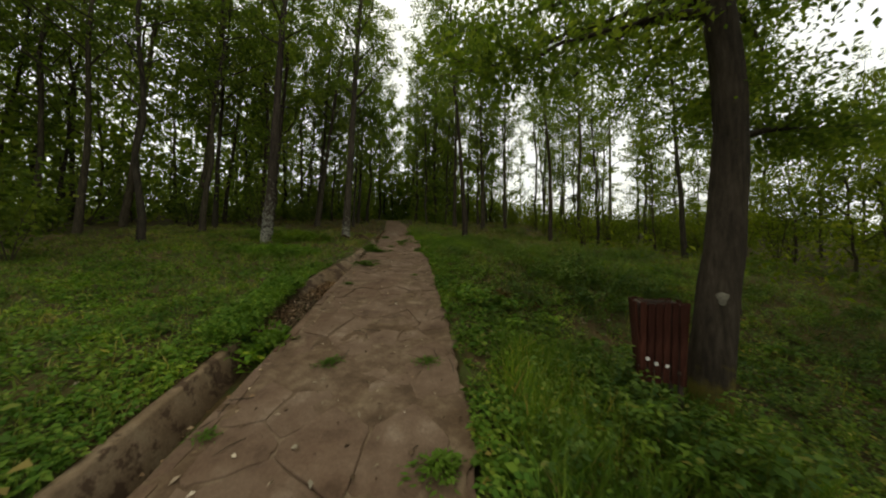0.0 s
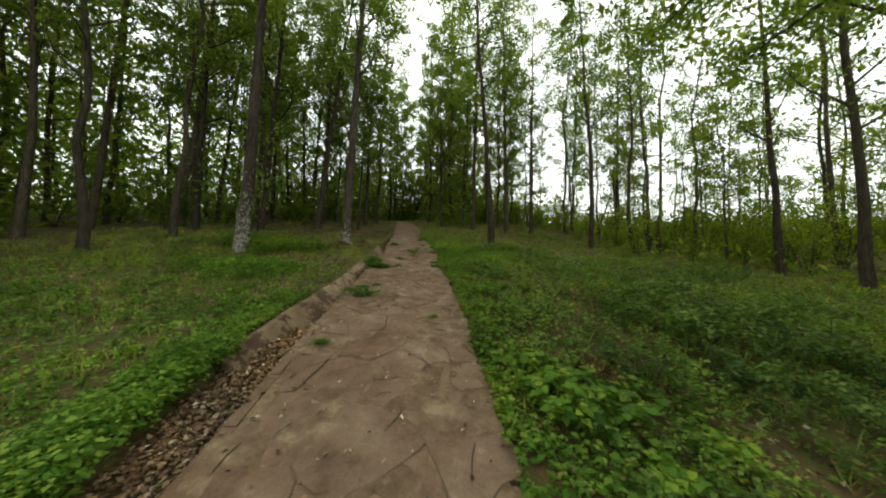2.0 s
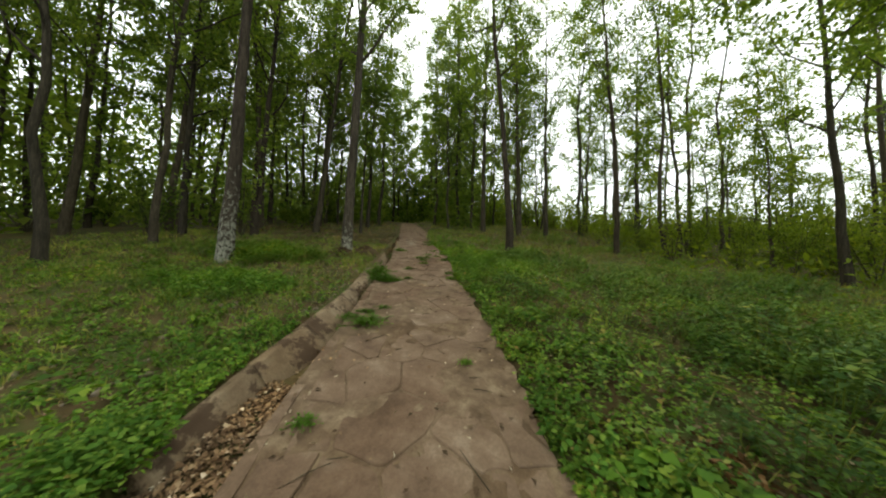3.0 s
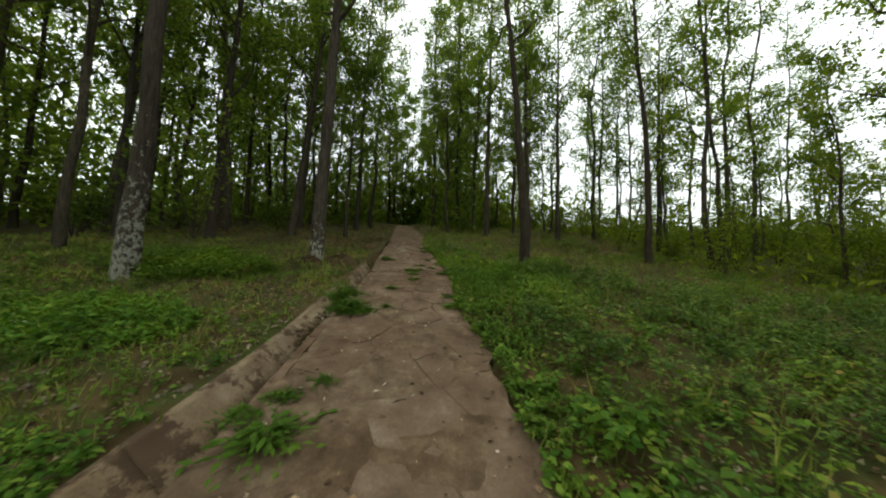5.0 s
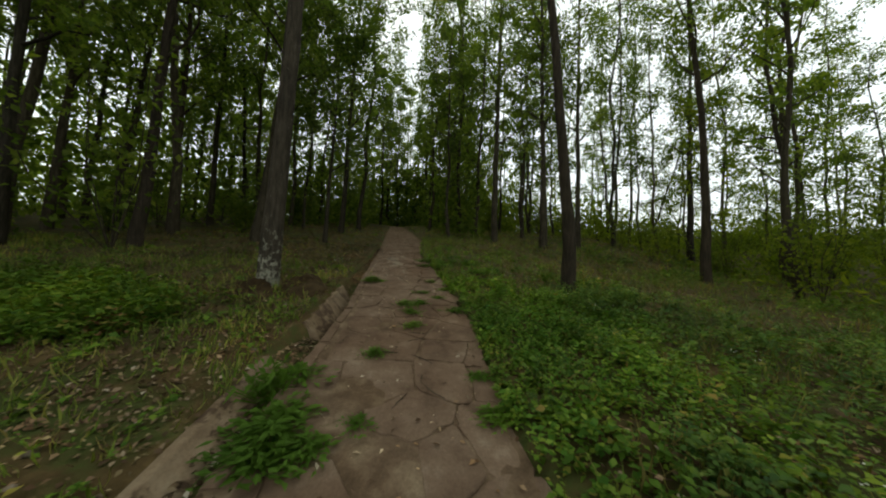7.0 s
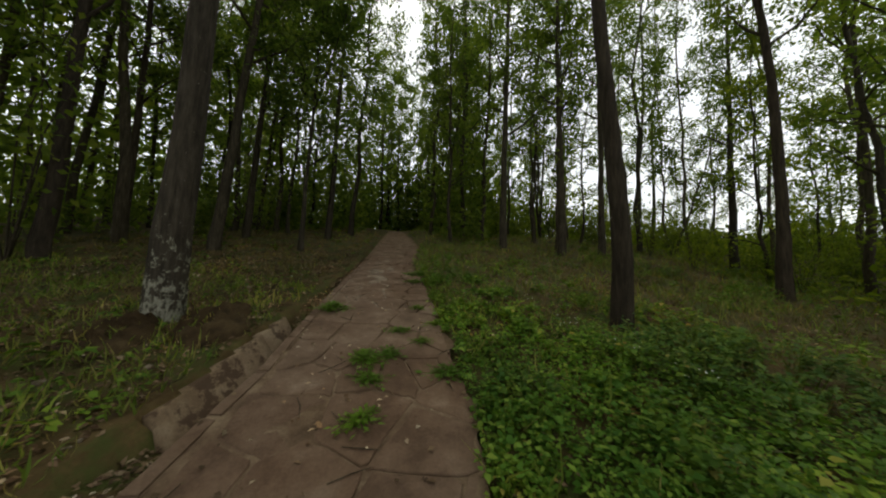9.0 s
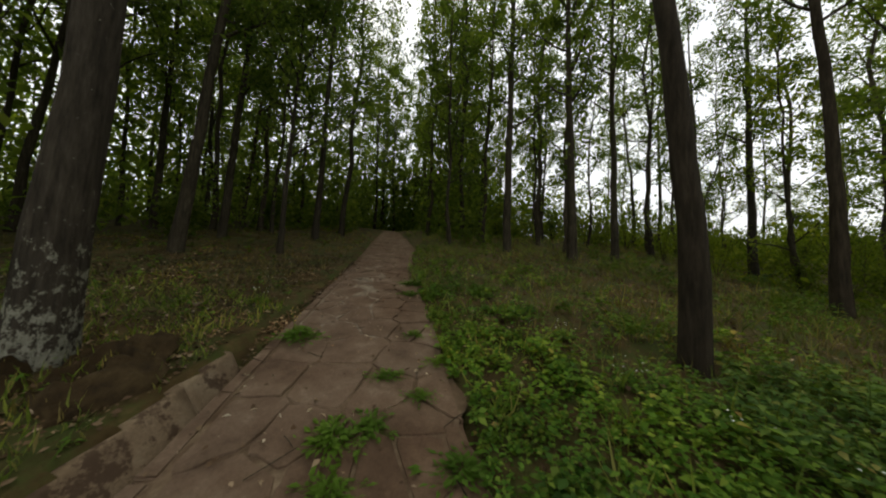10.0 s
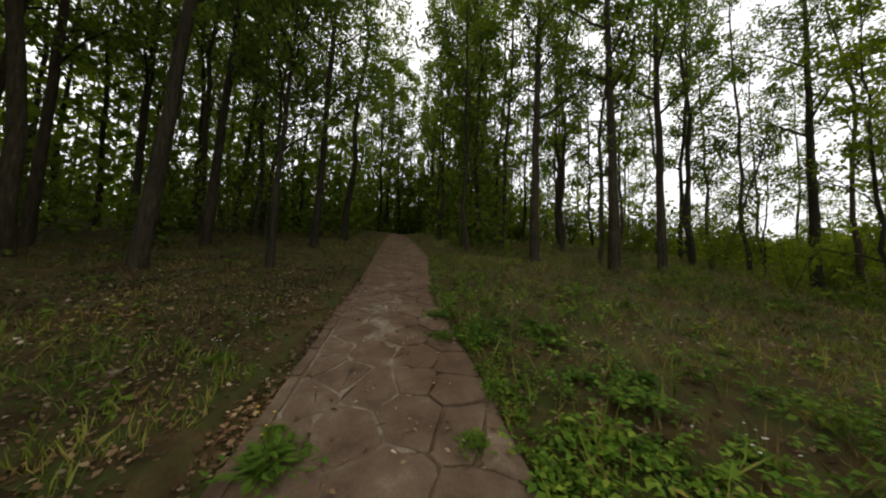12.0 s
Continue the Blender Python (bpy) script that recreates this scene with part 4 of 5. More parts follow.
right_side = lambda xs, ys: (xs > right_edge(ys)).astype(float)
left_side = lambda xs, ys: (xs < outer_edge(ys)).astype(float)
r_ = np.random.default_rng(1)
xs, ys_ = sow(13000, (-2, 7, -3, 10.5), 31, 0.02, lambda a, b: right_side(a, b) * (0.03 + 1.3 * np.clip(clumps(a, b, 1.7, 0.4) - 0.3, 0, 1) + 0.5 * (clumps(a, b, 4.1, 1.4) > 0.62)))
plants("undergrowth", xs, ys_, (0.06 + 0.14 * np.clip(off_path(xs, ys_) / 1.5, 0.15, 1)) * r_.uniform(0.4, 1.5, len(xs)), 10, 0.055, HERB, "low green broad-leaved undergrowth", 41)
xs, ys_ = sow(9000, (-4, 13, 5, 22), 38, 0.1, lambda a, b: right_side(a, b) * (0.02 + 0.98 * (clumps(a, b, 1.2, 2.4) > 0.66)) * ((a > 6) | (b > 10)))
plants("undergrowth", xs, ys_, r_.uniform(0.08, 0.3, len(xs)), 11, 0.058, HERB, "loose green undergrowth under the slim trees", 45)
xs, ys_ = sow(24000, (-4.5, 5, -3, 18), 32, 0.0, lambda a, b: right_side(a, b) * (clumps(a, b, 2.3, 2.1) > 0.42) * np.exp(-off_path(a, b) / 0.9))
plants("bright_weeds", xs, ys_, r_.uniform(0.05, 0.26, len(xs)), 10, 0.048, HERB_BRIGHT, "bright green leafy weeds along the path's edge", 42, cat="weeds")
xs, ys_ = sow(30000, (-11, 0.3, -2, 13.5), 33, 0.0, lambda a, b: left_side(a, b) * (0.12 + 0.9 * np.clip(clumps(a, b, 1.4, 1.0) - 0.15, 0, 1) + 0.4 * (clumps(a, b, 3.7, 0.3) > 0.6)) * np.clip(1.45 - (b - 4) / 3.7, 0.05, 1))
plants("lawn_herbs", xs, ys_, r_.uniform(0.03, 0.15, len(xs)), 8, 0.047, HERB_BRIGHT, "low bright green herbs on the clearing", 43, cat="herbs")
xs, ys_ = sow(8000, (-13, 12, -4, 26), 34, 0.05, lambda a, b: (0.25 + 0.75 * clumps(a, b, 0.8, 3.0)) * np.where(b > 11.5, 0.4, 1.0))
plants("ground_herbs", xs, ys_, r_.uniform(0.05, 0.22, len(xs)), 8, 0.075, HERB, "scattered dark green herbs on the forest floor", 44, cat="herbs")


# ---- leafy plants of the undergrowth ----
HERB_COOL = make_leaf("cool_herb_leaf", [(0.0, (0.0432, 0.0936, 0.023)), (0.55, (0.0864, 0.156, 0.036)), (0.9, (0.144, 0.216, 0.05)), (1.0, (0.216, 0.216, 0.066))], 0.3, 0.55, 0.25)
HERB_BROAD = make_leaf("broad_herb_leaf", [(0.0, (0.045, 0.110, 0.018)), (0.6, (0.092, 0.180, 0.026)), (1.0, (0.190, 0.260, 0.042))], 0.35, 0.55, 0.25)


def herb_meshes(seed, stems, height, spread_, whorls, leaf, aspect, mat):
    """Leaning stems with pairs of drooping leaves, springing from one foot."""
    r = np.random.default_rng(seed)
    wood, base, ways, sizes = Wood(), [], [], []
    for _ in range(stems):
        az, out, tall = r.uniform(0, 6.28), spread_ * math.sqrt(r.uniform(0.02, 1)), height * r.uniform(0.55, 1.1)
        foot = np.array([math.cos(az), math.sin(az), 0.0]) * out * 0.45
        tip = np.array([math.cos(az) * out, math.sin(az) * out, tall * (1.05 - 0.35 * out / spread_)])
        mid = (foot + tip) / 2 + np.array([0, 0, tall * 0.14]) + r.normal(0, 0.015, 3)
        wood.tube([foot - np.array([0, 0, 0.12]), mid, tip], [0.005, 0.004, 0.002], 3)
        turn = r.uniform(0, 3.14)
        for w in range(whorls):
            q = 0.3 + 0.7 * (w + 0.5) / whorls
            at = foot * (1 - q) ** 2 + 2 * mid * q * (1 - q) + tip * q * q
            turn += 1.57 + r.normal(0, 0.3)
            for flip in (0, 3.14):
                a = turn + flip + r.normal(0, 0.2)
                base.append(at)
                ways.append((math.cos(a), math.sin(a), r.uniform(-0.35, 0.3)))
                sizes.append(leaf * r.uniform(0.65, 1.25) * (1.1 - 0.45 * abs(q - 0.6)))
    n = len(base)
    size = np.array(sizes)
    v, f = leaf_quads(np.array(base), unit(np.array(ways)), unit(r.normal(0, 0.28, (n, 3)) + np.array([0, 0, 1.0])), size, size * aspect)
    return wood.mesh("herb_stems", GRASS), mesh_of("herb_leaves", v, f, mat)


HERB_KINDS = {
    "cool": [herb_meshes(700 + i, 15, h, w, 9, 0.062, 0.55, HERB_COOL) for i, (h, w) in enumerate([(0.38, 0.36), (0.5, 0.42), (0.3, 0.3), (0.44, 0.5)])],
    "broad": [herb_meshes(720 + i, 14, h, w, 5, 0.084, 0.8, HERB_BROAD) for i, (h, w) in enumerate([(0.26, 0.3), (0.34, 0.36), (0.2, 0.26)])],
    "fern": [herb_meshes(740 + i, 14, h, w, 9, 0.06, 0.4, HERB) for i, (h, w) in enumerate([(0.42, 0.5), (0.34, 0.42)])],
}
HERB_LABELS = {"cool": "knee-high dark green leafy plant of the undergrowth", "broad": "bright green broad-leaved weed on the forest floor", "fern": "feathery green plant with arching thin stems"}


def plant_herb(kind, x, y, turn, size, sink=0.01):
    meshes = HERB_KINDS[kind][int(turn) % len(HERB_KINDS[kind])]
    e = new("leafy_plant")
    e.empty_display_size = 0.1
    e.matrix_basis = pose(x, y, float(land_z(x, y)) - sink, 0, 0, turn) @ Matrix.Scale(size, 4)
    part("stem", meshes[0], e)
    part("foliage", meshes[1], e)
    return tagged(e, HERB_LABELS[kind], "plant", "plants of the undergrowth")


hr = np.random.default_rng(801)
taken = [(3.02, 3.99), (3.62, 4.25)]
for a, b in scatter(170, (-1.2, 7.5, -0.5, 12.5), 0.4, 0.28, 802):
    if a < right_edge(b) or (3.0 < a < 4.6 and 1.4 < b < 3.4) or clumps(a, b, 1.5, 0.9) < 0.22:
        continue
    kind = "cool" if hr.uniform() < 0.62 else ("broad" if hr.uniform() < 0.45 else "fern")
    far = float(off_path(a, b))
    plant_herb(kind, a, b, hr.uniform(0, 360), hr.uniform(0.65, 1.15) * (0.62 + 0.38 * min(far / 1.4, 1)))
for a, b in scatter(46, (-0.6, 12.5, 11.5, 22), 0.6, 0.7, 803):
    if a < right_edge(b) or clumps(a, b, 1.2, 2.4) < 0.45:
        continue
    plant_herb("cool" if hr.uniform() < 0.45 else "fern", a, b, hr.uniform(0, 360), hr.uniform(0.6, 1.1))
for a, b in scatter(36, (5.5, 13, 3, 14), 0.6, 0.7, 804):
    plant_herb("cool" if hr.uniform() < 0.7 else "fern", a, b, hr.uniform(0, 360), hr.uniform(0.9, 1.5))
# the bright broad-leaved patches beside the paving
for a, b in [(1.0, 5.3), (1.25, 5.4), (1.15, 5.95), (0.95, 5.65), (1.5, 5.1), (1.6, 5.7), (0.72, 7.15), (0.3, 7.3), (0.1, 8.3), (-0.3, 9.4), (-0.7, 11.6), (-0.42, 10.1), (-0.28, 9.95), (-0.85, 11.95), (-0.6, 10.9), (-1.35, 15.2), (-1.2, 14.3), (-0.8, 14.35), (-1.0, 13.6), (-0.78, 13.35), (-1.3, 13.7), (-0.95, 14.0), (-1.3, 14.9), (-0.6, 13.0), (-0.45, 13.7), (1.25, 2.35), (1.5, 2.5), (1.35, 1.95), (1.75, 2.15), (1.3, 2.8)]:
    if a > right_edge(b) + 0.12:
        plant_herb("broad", a, b, hr.uniform(0, 360), hr.uniform(0.5, 0.8) if b > 6.2 or b < 4 else hr.uniform(1.0, 1.35))
# the soft growth round the litter bin, and the clump over the ditch
for a, b in [(2.45, 3.5), (2.7, 3.45), (2.95, 3.5), (3.2, 3.6), (2.4, 3.85), (2.3, 3.1), (2.75, 3.1), (2.5, 4.1), (3.15, 3.2), (2.55, 3.75), (3.45, 3.75), (2.85, 3.65)]:
    plant_herb("fern" if hr.uniform() < 0.6 else "cool", a, b, hr.uniform(0, 360), hr.uniform(1.2, 1.6))
for a, b in [(-1.15, 3.45), (-1.3, 3.7), (-1.1, 3.75), (-1.35, 3.45)]:
    plant_herb("broad", a, b, hr.uniform(0, 360), 0.95, 0.16)
# darker, taller growth in drifts
for a, b in [(3.2, 7.4), (3.7, 7.9), (4.2, 7.4), (3.6, 8.5), (4.5, 8.3), (3.1, 6.7), (5.0, 7.6), (4.0, 6.6), (0.35, 12.5), (0.85, 12.6), (1.25, 12.9), (1.0, 13.1), (1.6, 12.7), (0.6, 12.2)]:
    plant_herb("cool", a, b, hr.uniform(0, 360), hr.uniform(1.3, 1.75) if b < 10 else hr.uniform(0.95, 1.2))
# herbs on the clearing
for a, b in scatter(46, (-8.5, -1.6, 1.5, 9.0), 0.5, 0.35, 805):
    if a < outer_edge(b) and clumps(a, b, 1.4, 1.0) > 0.4:
        plant_herb("broad" if hr.uniform() < 0.6 else "cool", a, b, hr.uniform(0, 360), hr.uniform(0.35, 0.65))
for a, b in scatter(16, (-7.6, -4.9, 9.9, 11.3), 0.35, 0.3, 806):
    plant_herb("cool", a, b, hr.uniform(0, 360), hr.uniform(0.6, 0.95))


xs, ys_ = sow(9000, (0, 9.5, 1, 12.8), 811, 0.5, lambda a, b: right_side(a, b) * np.clip(2.2 * clumps(a, b, 1.9, 0.2) - 0.55, 0.22, 1) * (1 - ((a > 2.9) & (a < 4.6) & (b > 1.0) & (b < 3.6))))
plants("undergrowth", xs, ys_, hr.uniform(0.12, 0.42, len(xs)), 13, 0.046, HERB_COOL, "knee-high dark green undergrowth in uneven drifts", 812, aspect=0.55)

xs, ys_ = sow(9000, (-10, -2.6, 8.0, 15.5), 815, 0.1, lambda a, b: left_side(a, b) * np.clip(1.8 * clumps(a, b, 1.1, 1.6) - 0.5, 0.05, 1) * np.clip((12.2 - b) / 1.6, 0.06, 1))
plants("ground_herbs", xs, ys_, hr.uniform(0.02, 0.12, len(xs)), 7, 0.042, HERB, "low dark green herbs creeping over the shady bank", 816, cat="herbs")

ey = hr.uniform(1.0, 15.5, 2600)
ex = right_edge(ey) + 0.02 + 0.4 * hr.uniform(0, 1, 2600) ** 1.3
ok = clumps(ex, ey, 2.9, 1.1) > 0.3
plants("bright_weeds", ex[ok], ey[ok], hr.uniform(0.02, 0.13, int(ok.sum())), 8, 0.036, HERB, "creeping green weeds along the paving's ragged edge", 817, cat="weeds")

kr = np.random.default_rng(65)
ka, kd = kr.uniform(0, 6.28, 1500), kr.uniform(0, 1, 1500) ** 0.7
kx, ky = 0.0 + 1.1 * kd * np.cos(ka) * (1 + 0.3 * np.sin(ka * 3)), 11.6 + 1.5 * kd * np.sin(ka)
keep = kx > right_edge(ky) - 0.05
plants("bright_weeds", kx[keep], ky[keep], kr.uniform(0.05, 0.24, int(keep.sum())), 11, 0.036, HERB_BRIGHT, "dense patch of small bright green weeds", 47, cat="weeds")
ka, kd = kr.uniform(0, 6.28, 1500), kr.uniform(0, 1, 1500) ** 0.6
kx, ky = -5.9 + 1.5 * kd * np.cos(ka), 10.5 + 0.9 * kd * np.sin(ka)
plants("ground_herbs", kx, ky, kr.uniform(0.08, 0.32, 1500), 9, 0.062, HERB, "dark green leafy herbs around the lichened tree", 48, cat="herbs")
ka, kd = kr.uniform(0, 6.28, 900), kr.uniform(0, 1, 900) ** 0.6
kx, ky = -4.9 + 1.4 * kd * np.cos(ka), 8.4 + 0.6 * kd * np.sin(ka)
plants("ground_herbs", kx, ky, kr.uniform(0.05, 0.2, 900), 8, 0.055, HERB_BRIGHT, "green herbs among the fallen leaves", 49, cat="herbs")
kr = np.random.default_rng(67)
ky = kr.uniform(3.3, 5.5, 900)
kx = outer_edge(ky) + 0.08 - kr.uniform(0, 1, 900) * 0.5
plants("kerb_herbs", kx, ky, kr.uniform(0.08, 0.26, 900), 10, 0.04, HERB_BRIGHT, "dense green herbs over the ditch's grassy edge", 50, cat="herbs")
kr = np.random.default_rng(66)
ky = -3 + 10.2 * kr.uniform(0, 1, 2600) ** 1.25
kx = outer_edge(ky) - 0.07 - kr.uniform(0, 0.6, 2600) ** 1.2
plants("kerb_herbs", kx, ky, kr.uniform(0.02, 0.12, 2600), 8, 0.038, HERB_BRIGHT, "green herbs hanging over the kerb", 46, cat="herbs")


def grass(name, xs, ys, height, mat, label, seed, blades=5):
    r = np.random.default_rng(seed)
    n = len(xs) * blades
    k = np.repeat(np.arange(len(xs)), blades)
    bx, by = xs[k] + r.normal(0, 0.03, n), ys[k] + r.normal(0, 0.03, n)
    base = np.stack([bx, by, land_z(bx, by) - 0.01], 1)
    d = unit(np.stack([r.normal(0, 0.45, n), r.normal(0, 0.45, n), np.ones(n)], 1))
    size = height * r.uniform(0.4, 1.3, n)
    v, f = leaf_quads(base, d, unit(r.normal(0, 1, (n, 3))), size, 0.006 + 0.01 * r.uniform(0, 1, n))
    return tagged(new(name, mesh_of(name, v, f, mat)), label, "grass", kind="stuff")


xs, ys_ = sow(17000, (-13, 0.5, -3, 14), 35, 0.0, lambda a, b: left_side(a, b) * (0.25 + 0.75 * clumps(a, b, 0.9, 0.2)))
grass("grass", xs, ys_, 0.15, GRASS, "short green and straw-coloured grass", 51)
xs, ys_ = sow(9500, (-6, 14, -6, 30), 36, 0.02, lambda a, b: right_side(a, b) * (0.2 + 0.8 * clumps(a, b, 0.7, 1.9)))
grass("grass", xs, ys_, 0.28, GRASS, "long loose grass among the undergrowth", 52)
xs, ys_ = sow(2200, (1.35, 4.0, 1.5, 4.6), 813, 0.2, lambda a, b: right_side(a, b) * (0.3 + 0.7 * clumps(a, b, 2.0, 0.5)))
grass("grass", xs, ys_, 0.36, HERB, "long dark green grass around the litter bin", 814, 7)
xs, ys_ = sow(46000, (-8.5, -2.4, 9.3, 17.5), 63, 0.0, lambda a, b: left_side(a, b) * (0.1 + 0.6 * clumps(a, b, 1.6, 2.0)))
r_ = np.random.default_rng(18)
n = len(xs)
size = r_.uniform(0.025, 0.06, n)
v, f = leaf_quads(np.stack([xs, ys_, land_z(xs, ys_) + r_.uniform(0.004, 0.03, n)], 1), unit(np.stack([r_.normal(0, 1, n), r_.normal(0, 1, n), r_.normal(0, 0.3, n)], 1)), unit(r_.normal(0, 0.4, (n, 3)) + np.array([0, 0, 1.0])), size, size * 0.6)
tagged(new("leaf_litter", mesh_of("bank_litter", v, f, DRY)), "thick brown leaf litter on the shady bank", "leaf litter", kind="stuff")
xs, ys_ = sow(11000, (-4, 11, 8, 28), 61, 0.4, lambda a, b: right_side(a, b) * (0.1 + 0.9 * clumps(a, b, 0.9, 4.2)))
grass("dry_grass", xs, ys_, 0.2, STRAW, "dull straw-coloured grass under the slim trees", 53, 4)
xs, ys_ = sow(6500, (-13, -2, 8, 26), 62, 0.2, lambda a, b: left_side(a, b) * (0.1 + 0.9 * clumps(a, b, 0.9, 4.2)))
grass("dry_grass", xs, ys_, 0.13, STRAW, "dull straw-coloured grass on the shady bank", 54, 4)
xs, ys_ = sow(130000, (-12, 9, -4, 24), 37, 0.0, lambda a, b: (0.1 + 0.6 * clumps(a, b, 0.9, 5.0)) * np.where((a < outer_edge(b)) & (b > 8), 1.6, 0.35))
r_ = np.random.default_rng(8)
n = len(xs)
# leaves lying in the ditch as well
dy = np.concatenate([r_.uniform(3.5, 6.4, 5000), r_.uniform(0, 14, 900), r_.uniform(8.6, 17.5, 2600)])
dx = outer_edge(dy) + (left_edge(dy) - outer_edge(dy)) * r_.uniform(0, 0.95, len(dy))
py = r_.uniform(0.5, 22, 900)
px = left_edge(py) + (right_edge(py) - left_edge(py)) * r_.beta(0.55, 0.7, 900)
lx = np.concatenate([xs, dx, px])
ly = np.concatenate([ys_, dy, py])
lz = np.concatenate([land_z(xs, ys_) + r_.uniform(0.0, 0.02, n), plane_z(dx, dy) + np.interp(dy, DITCH_Y, DITCH_Z) + r_.uniform(0.0, 0.05, len(dy)), plane_z(px, py) + 0.014 + r_.uniform(0, 0.006, len(py))])
m = len(lx)
size = r_.uniform(0.025, 0.06, m)
v, f = leaf_quads(np.stack([lx, ly, lz], 1), unit(np.stack([r_.normal(0, 1, m), r_.normal(0, 1, m), r_.normal(0, 0.2, m)], 1)), unit(r_.normal(0, 0.3, (m, 3)) + np.array([0, 0, 1.0])), size, size * 0.6)
tagged(new("leaf_litter", mesh_of("leaf_litter", v, f, DRY)), "dry brown fallen leaves", "leaf litter", kind="stuff")


# brown litter between the plants up the slope
pr = np.random.default_rng(93)
lx, ly = sow(26000, (-3, 6.5, -2, 20), 94, 0.25, lambda a, b: right_side(a, b) * (0.15 + 0.85 * (clumps(a, b, 1.2, 2.4) < 0.55)))
n = len(lx)
size = pr.uniform(0.03, 0.07, n)
v, f = leaf_quads(np.stack([lx, ly, land_z(lx, ly) + pr.uniform(0.01, 0.06, n)], 1), unit(np.stack([pr.normal(0, 1, n), pr.normal(0, 1, n), pr.normal(0, 0.3, n)], 1)), unit(pr.normal(0, 0.4, (n, 3)) + np.array([0, 0, 1.0])), size, size * 0.6)
tagged(new("leaf_litter", mesh_of("slope_litter", v, f, DRY)), "brown fallen leaves between the plants up the slope", "leaf litter", kind="stuff")

# heaps of russet fallen leaves
RUSSET = make_leaf("russet_leaf", [(0.0, (0.055, 0.026, 0.010)), (0.6, (0.125, 0.060, 0.022)), (1.0, (0.230, 0.140, 0.070))], 0.1, 0.8, 0.0)
for x, y, wide, tall, n in [(-4.7, 10.4, 0.28, 0.2, 190), (-0.15, 11.95, 0.26, 0.12, 150), (1.45, 6.25, 0.34, 0.09, 200), (2.0, 6.1, 0.3, 0.08, 170)]:
    hp = np.random.default_rng(int(900 + 10 * y))
    ha, hd = hp.uniform(0, 6.28, n), np.sqrt(hp.uniform(0, 1, n))
    size = hp.uniform(0.04, 0.09, n)
    v, f = leaf_quads(np.stack([wide * hd * np.cos(ha), wide * hd * np.sin(ha), tall * (1 - hd ** 2) * hp.uniform(0.2, 1, n) + 0.01], 1), unit(np.stack([hp.normal(0, 1, n), hp.normal(0, 1, n), hp.normal(0.1, 0.45, n)], 1)), unit(hp.normal(0, 0.6, (n, 3)) + np.array([0, 0, 1.0])), size, size * 0.55)
    heap = new("leaf_heap", mesh_of("leaf_heap", v, f, RUSSET))
    heap.matrix_basis = pose(x, y, float(land_z(x, y)))
    tagged(heap, "small heap of russet fallen leaves on the ground", "leaf heap", kind="stuff")


# pale litter and small stones on the bank beside the ditch
pr = np.random.default_rng(92)
n = 3200
ly = pr.uniform(5.6, 10.5, n)
lx = outer_edge(ly) - 0.12 - 3.2 * pr.uniform(0, 1, n) ** 1.4
ok = pr.uniform(0, 1, n) < 0.25 + 0.75 * clumps(lx, ly, 2.1, 0.7)
lx, ly = lx[ok], ly[ok]
n = len(lx)
size = pr.uniform(0.02, 0.048, n)
v, f = leaf_quads(np.stack([lx, ly, land_z(lx, ly) + pr.uniform(0.005, 0.035, n)], 1), unit(np.stack([pr.normal(0, 1, n), pr.normal(0, 1, n), pr.normal(0, 0.3, n)], 1)), unit(pr.normal(0, 0.4, (n, 3)) + np.array([0, 0, 1.0])), size, size * 0.6)
tagged(new("leaf_litter", mesh_of("pale_litter", v, f, DRY_PALE)), "pale brown leaf litter on the bank beside the ditch", "leaf litter", kind="stuff")
ball = bmesh.new()
bmesh.ops.create_icosphere(ball, subdivisions=1, radius=1)
ball_v = np.array([v_.co[:] for v_ in ball.verts])
ball_f = np.array([[v_.index for v_ in f_.verts] for f_ in ball.faces])
ball.free()
n = 300
sy = np.concatenate([pr.uniform(5.6, 9.2, 230), pr.uniform(9.2, 14, 70)])
sx = outer_edge(sy) - 0.14 - 2.2 * pr.uniform(0, 1, n) ** 1.8
rad = 0.012 + 0.03 * pr.uniform(0, 1, n) ** 3
sv = np.repeat(ball_v[None], n, 0) * (1 + 0.2 * pr.normal(0, 1, (n, len(ball_v), 1))) * rad[:, None, None] * pr.uniform(0.6, 1.3, (n, 1, 3)) * np.array([1, 1, 0.7])
sv = sv + np.stack([sx, sy, land_z(sx, sy) + rad * 0.25], 1)[:, None, :]
sf = (ball_f[None] + (np.arange(n) * len(ball_v))[:, None, None]).reshape(-1, 3)
tagged(new("stones", mesh_of("stones", sv.reshape(-1, 3), sf, STONE)), "small pale stones among the fallen leaves", "stones", kind="stuff")


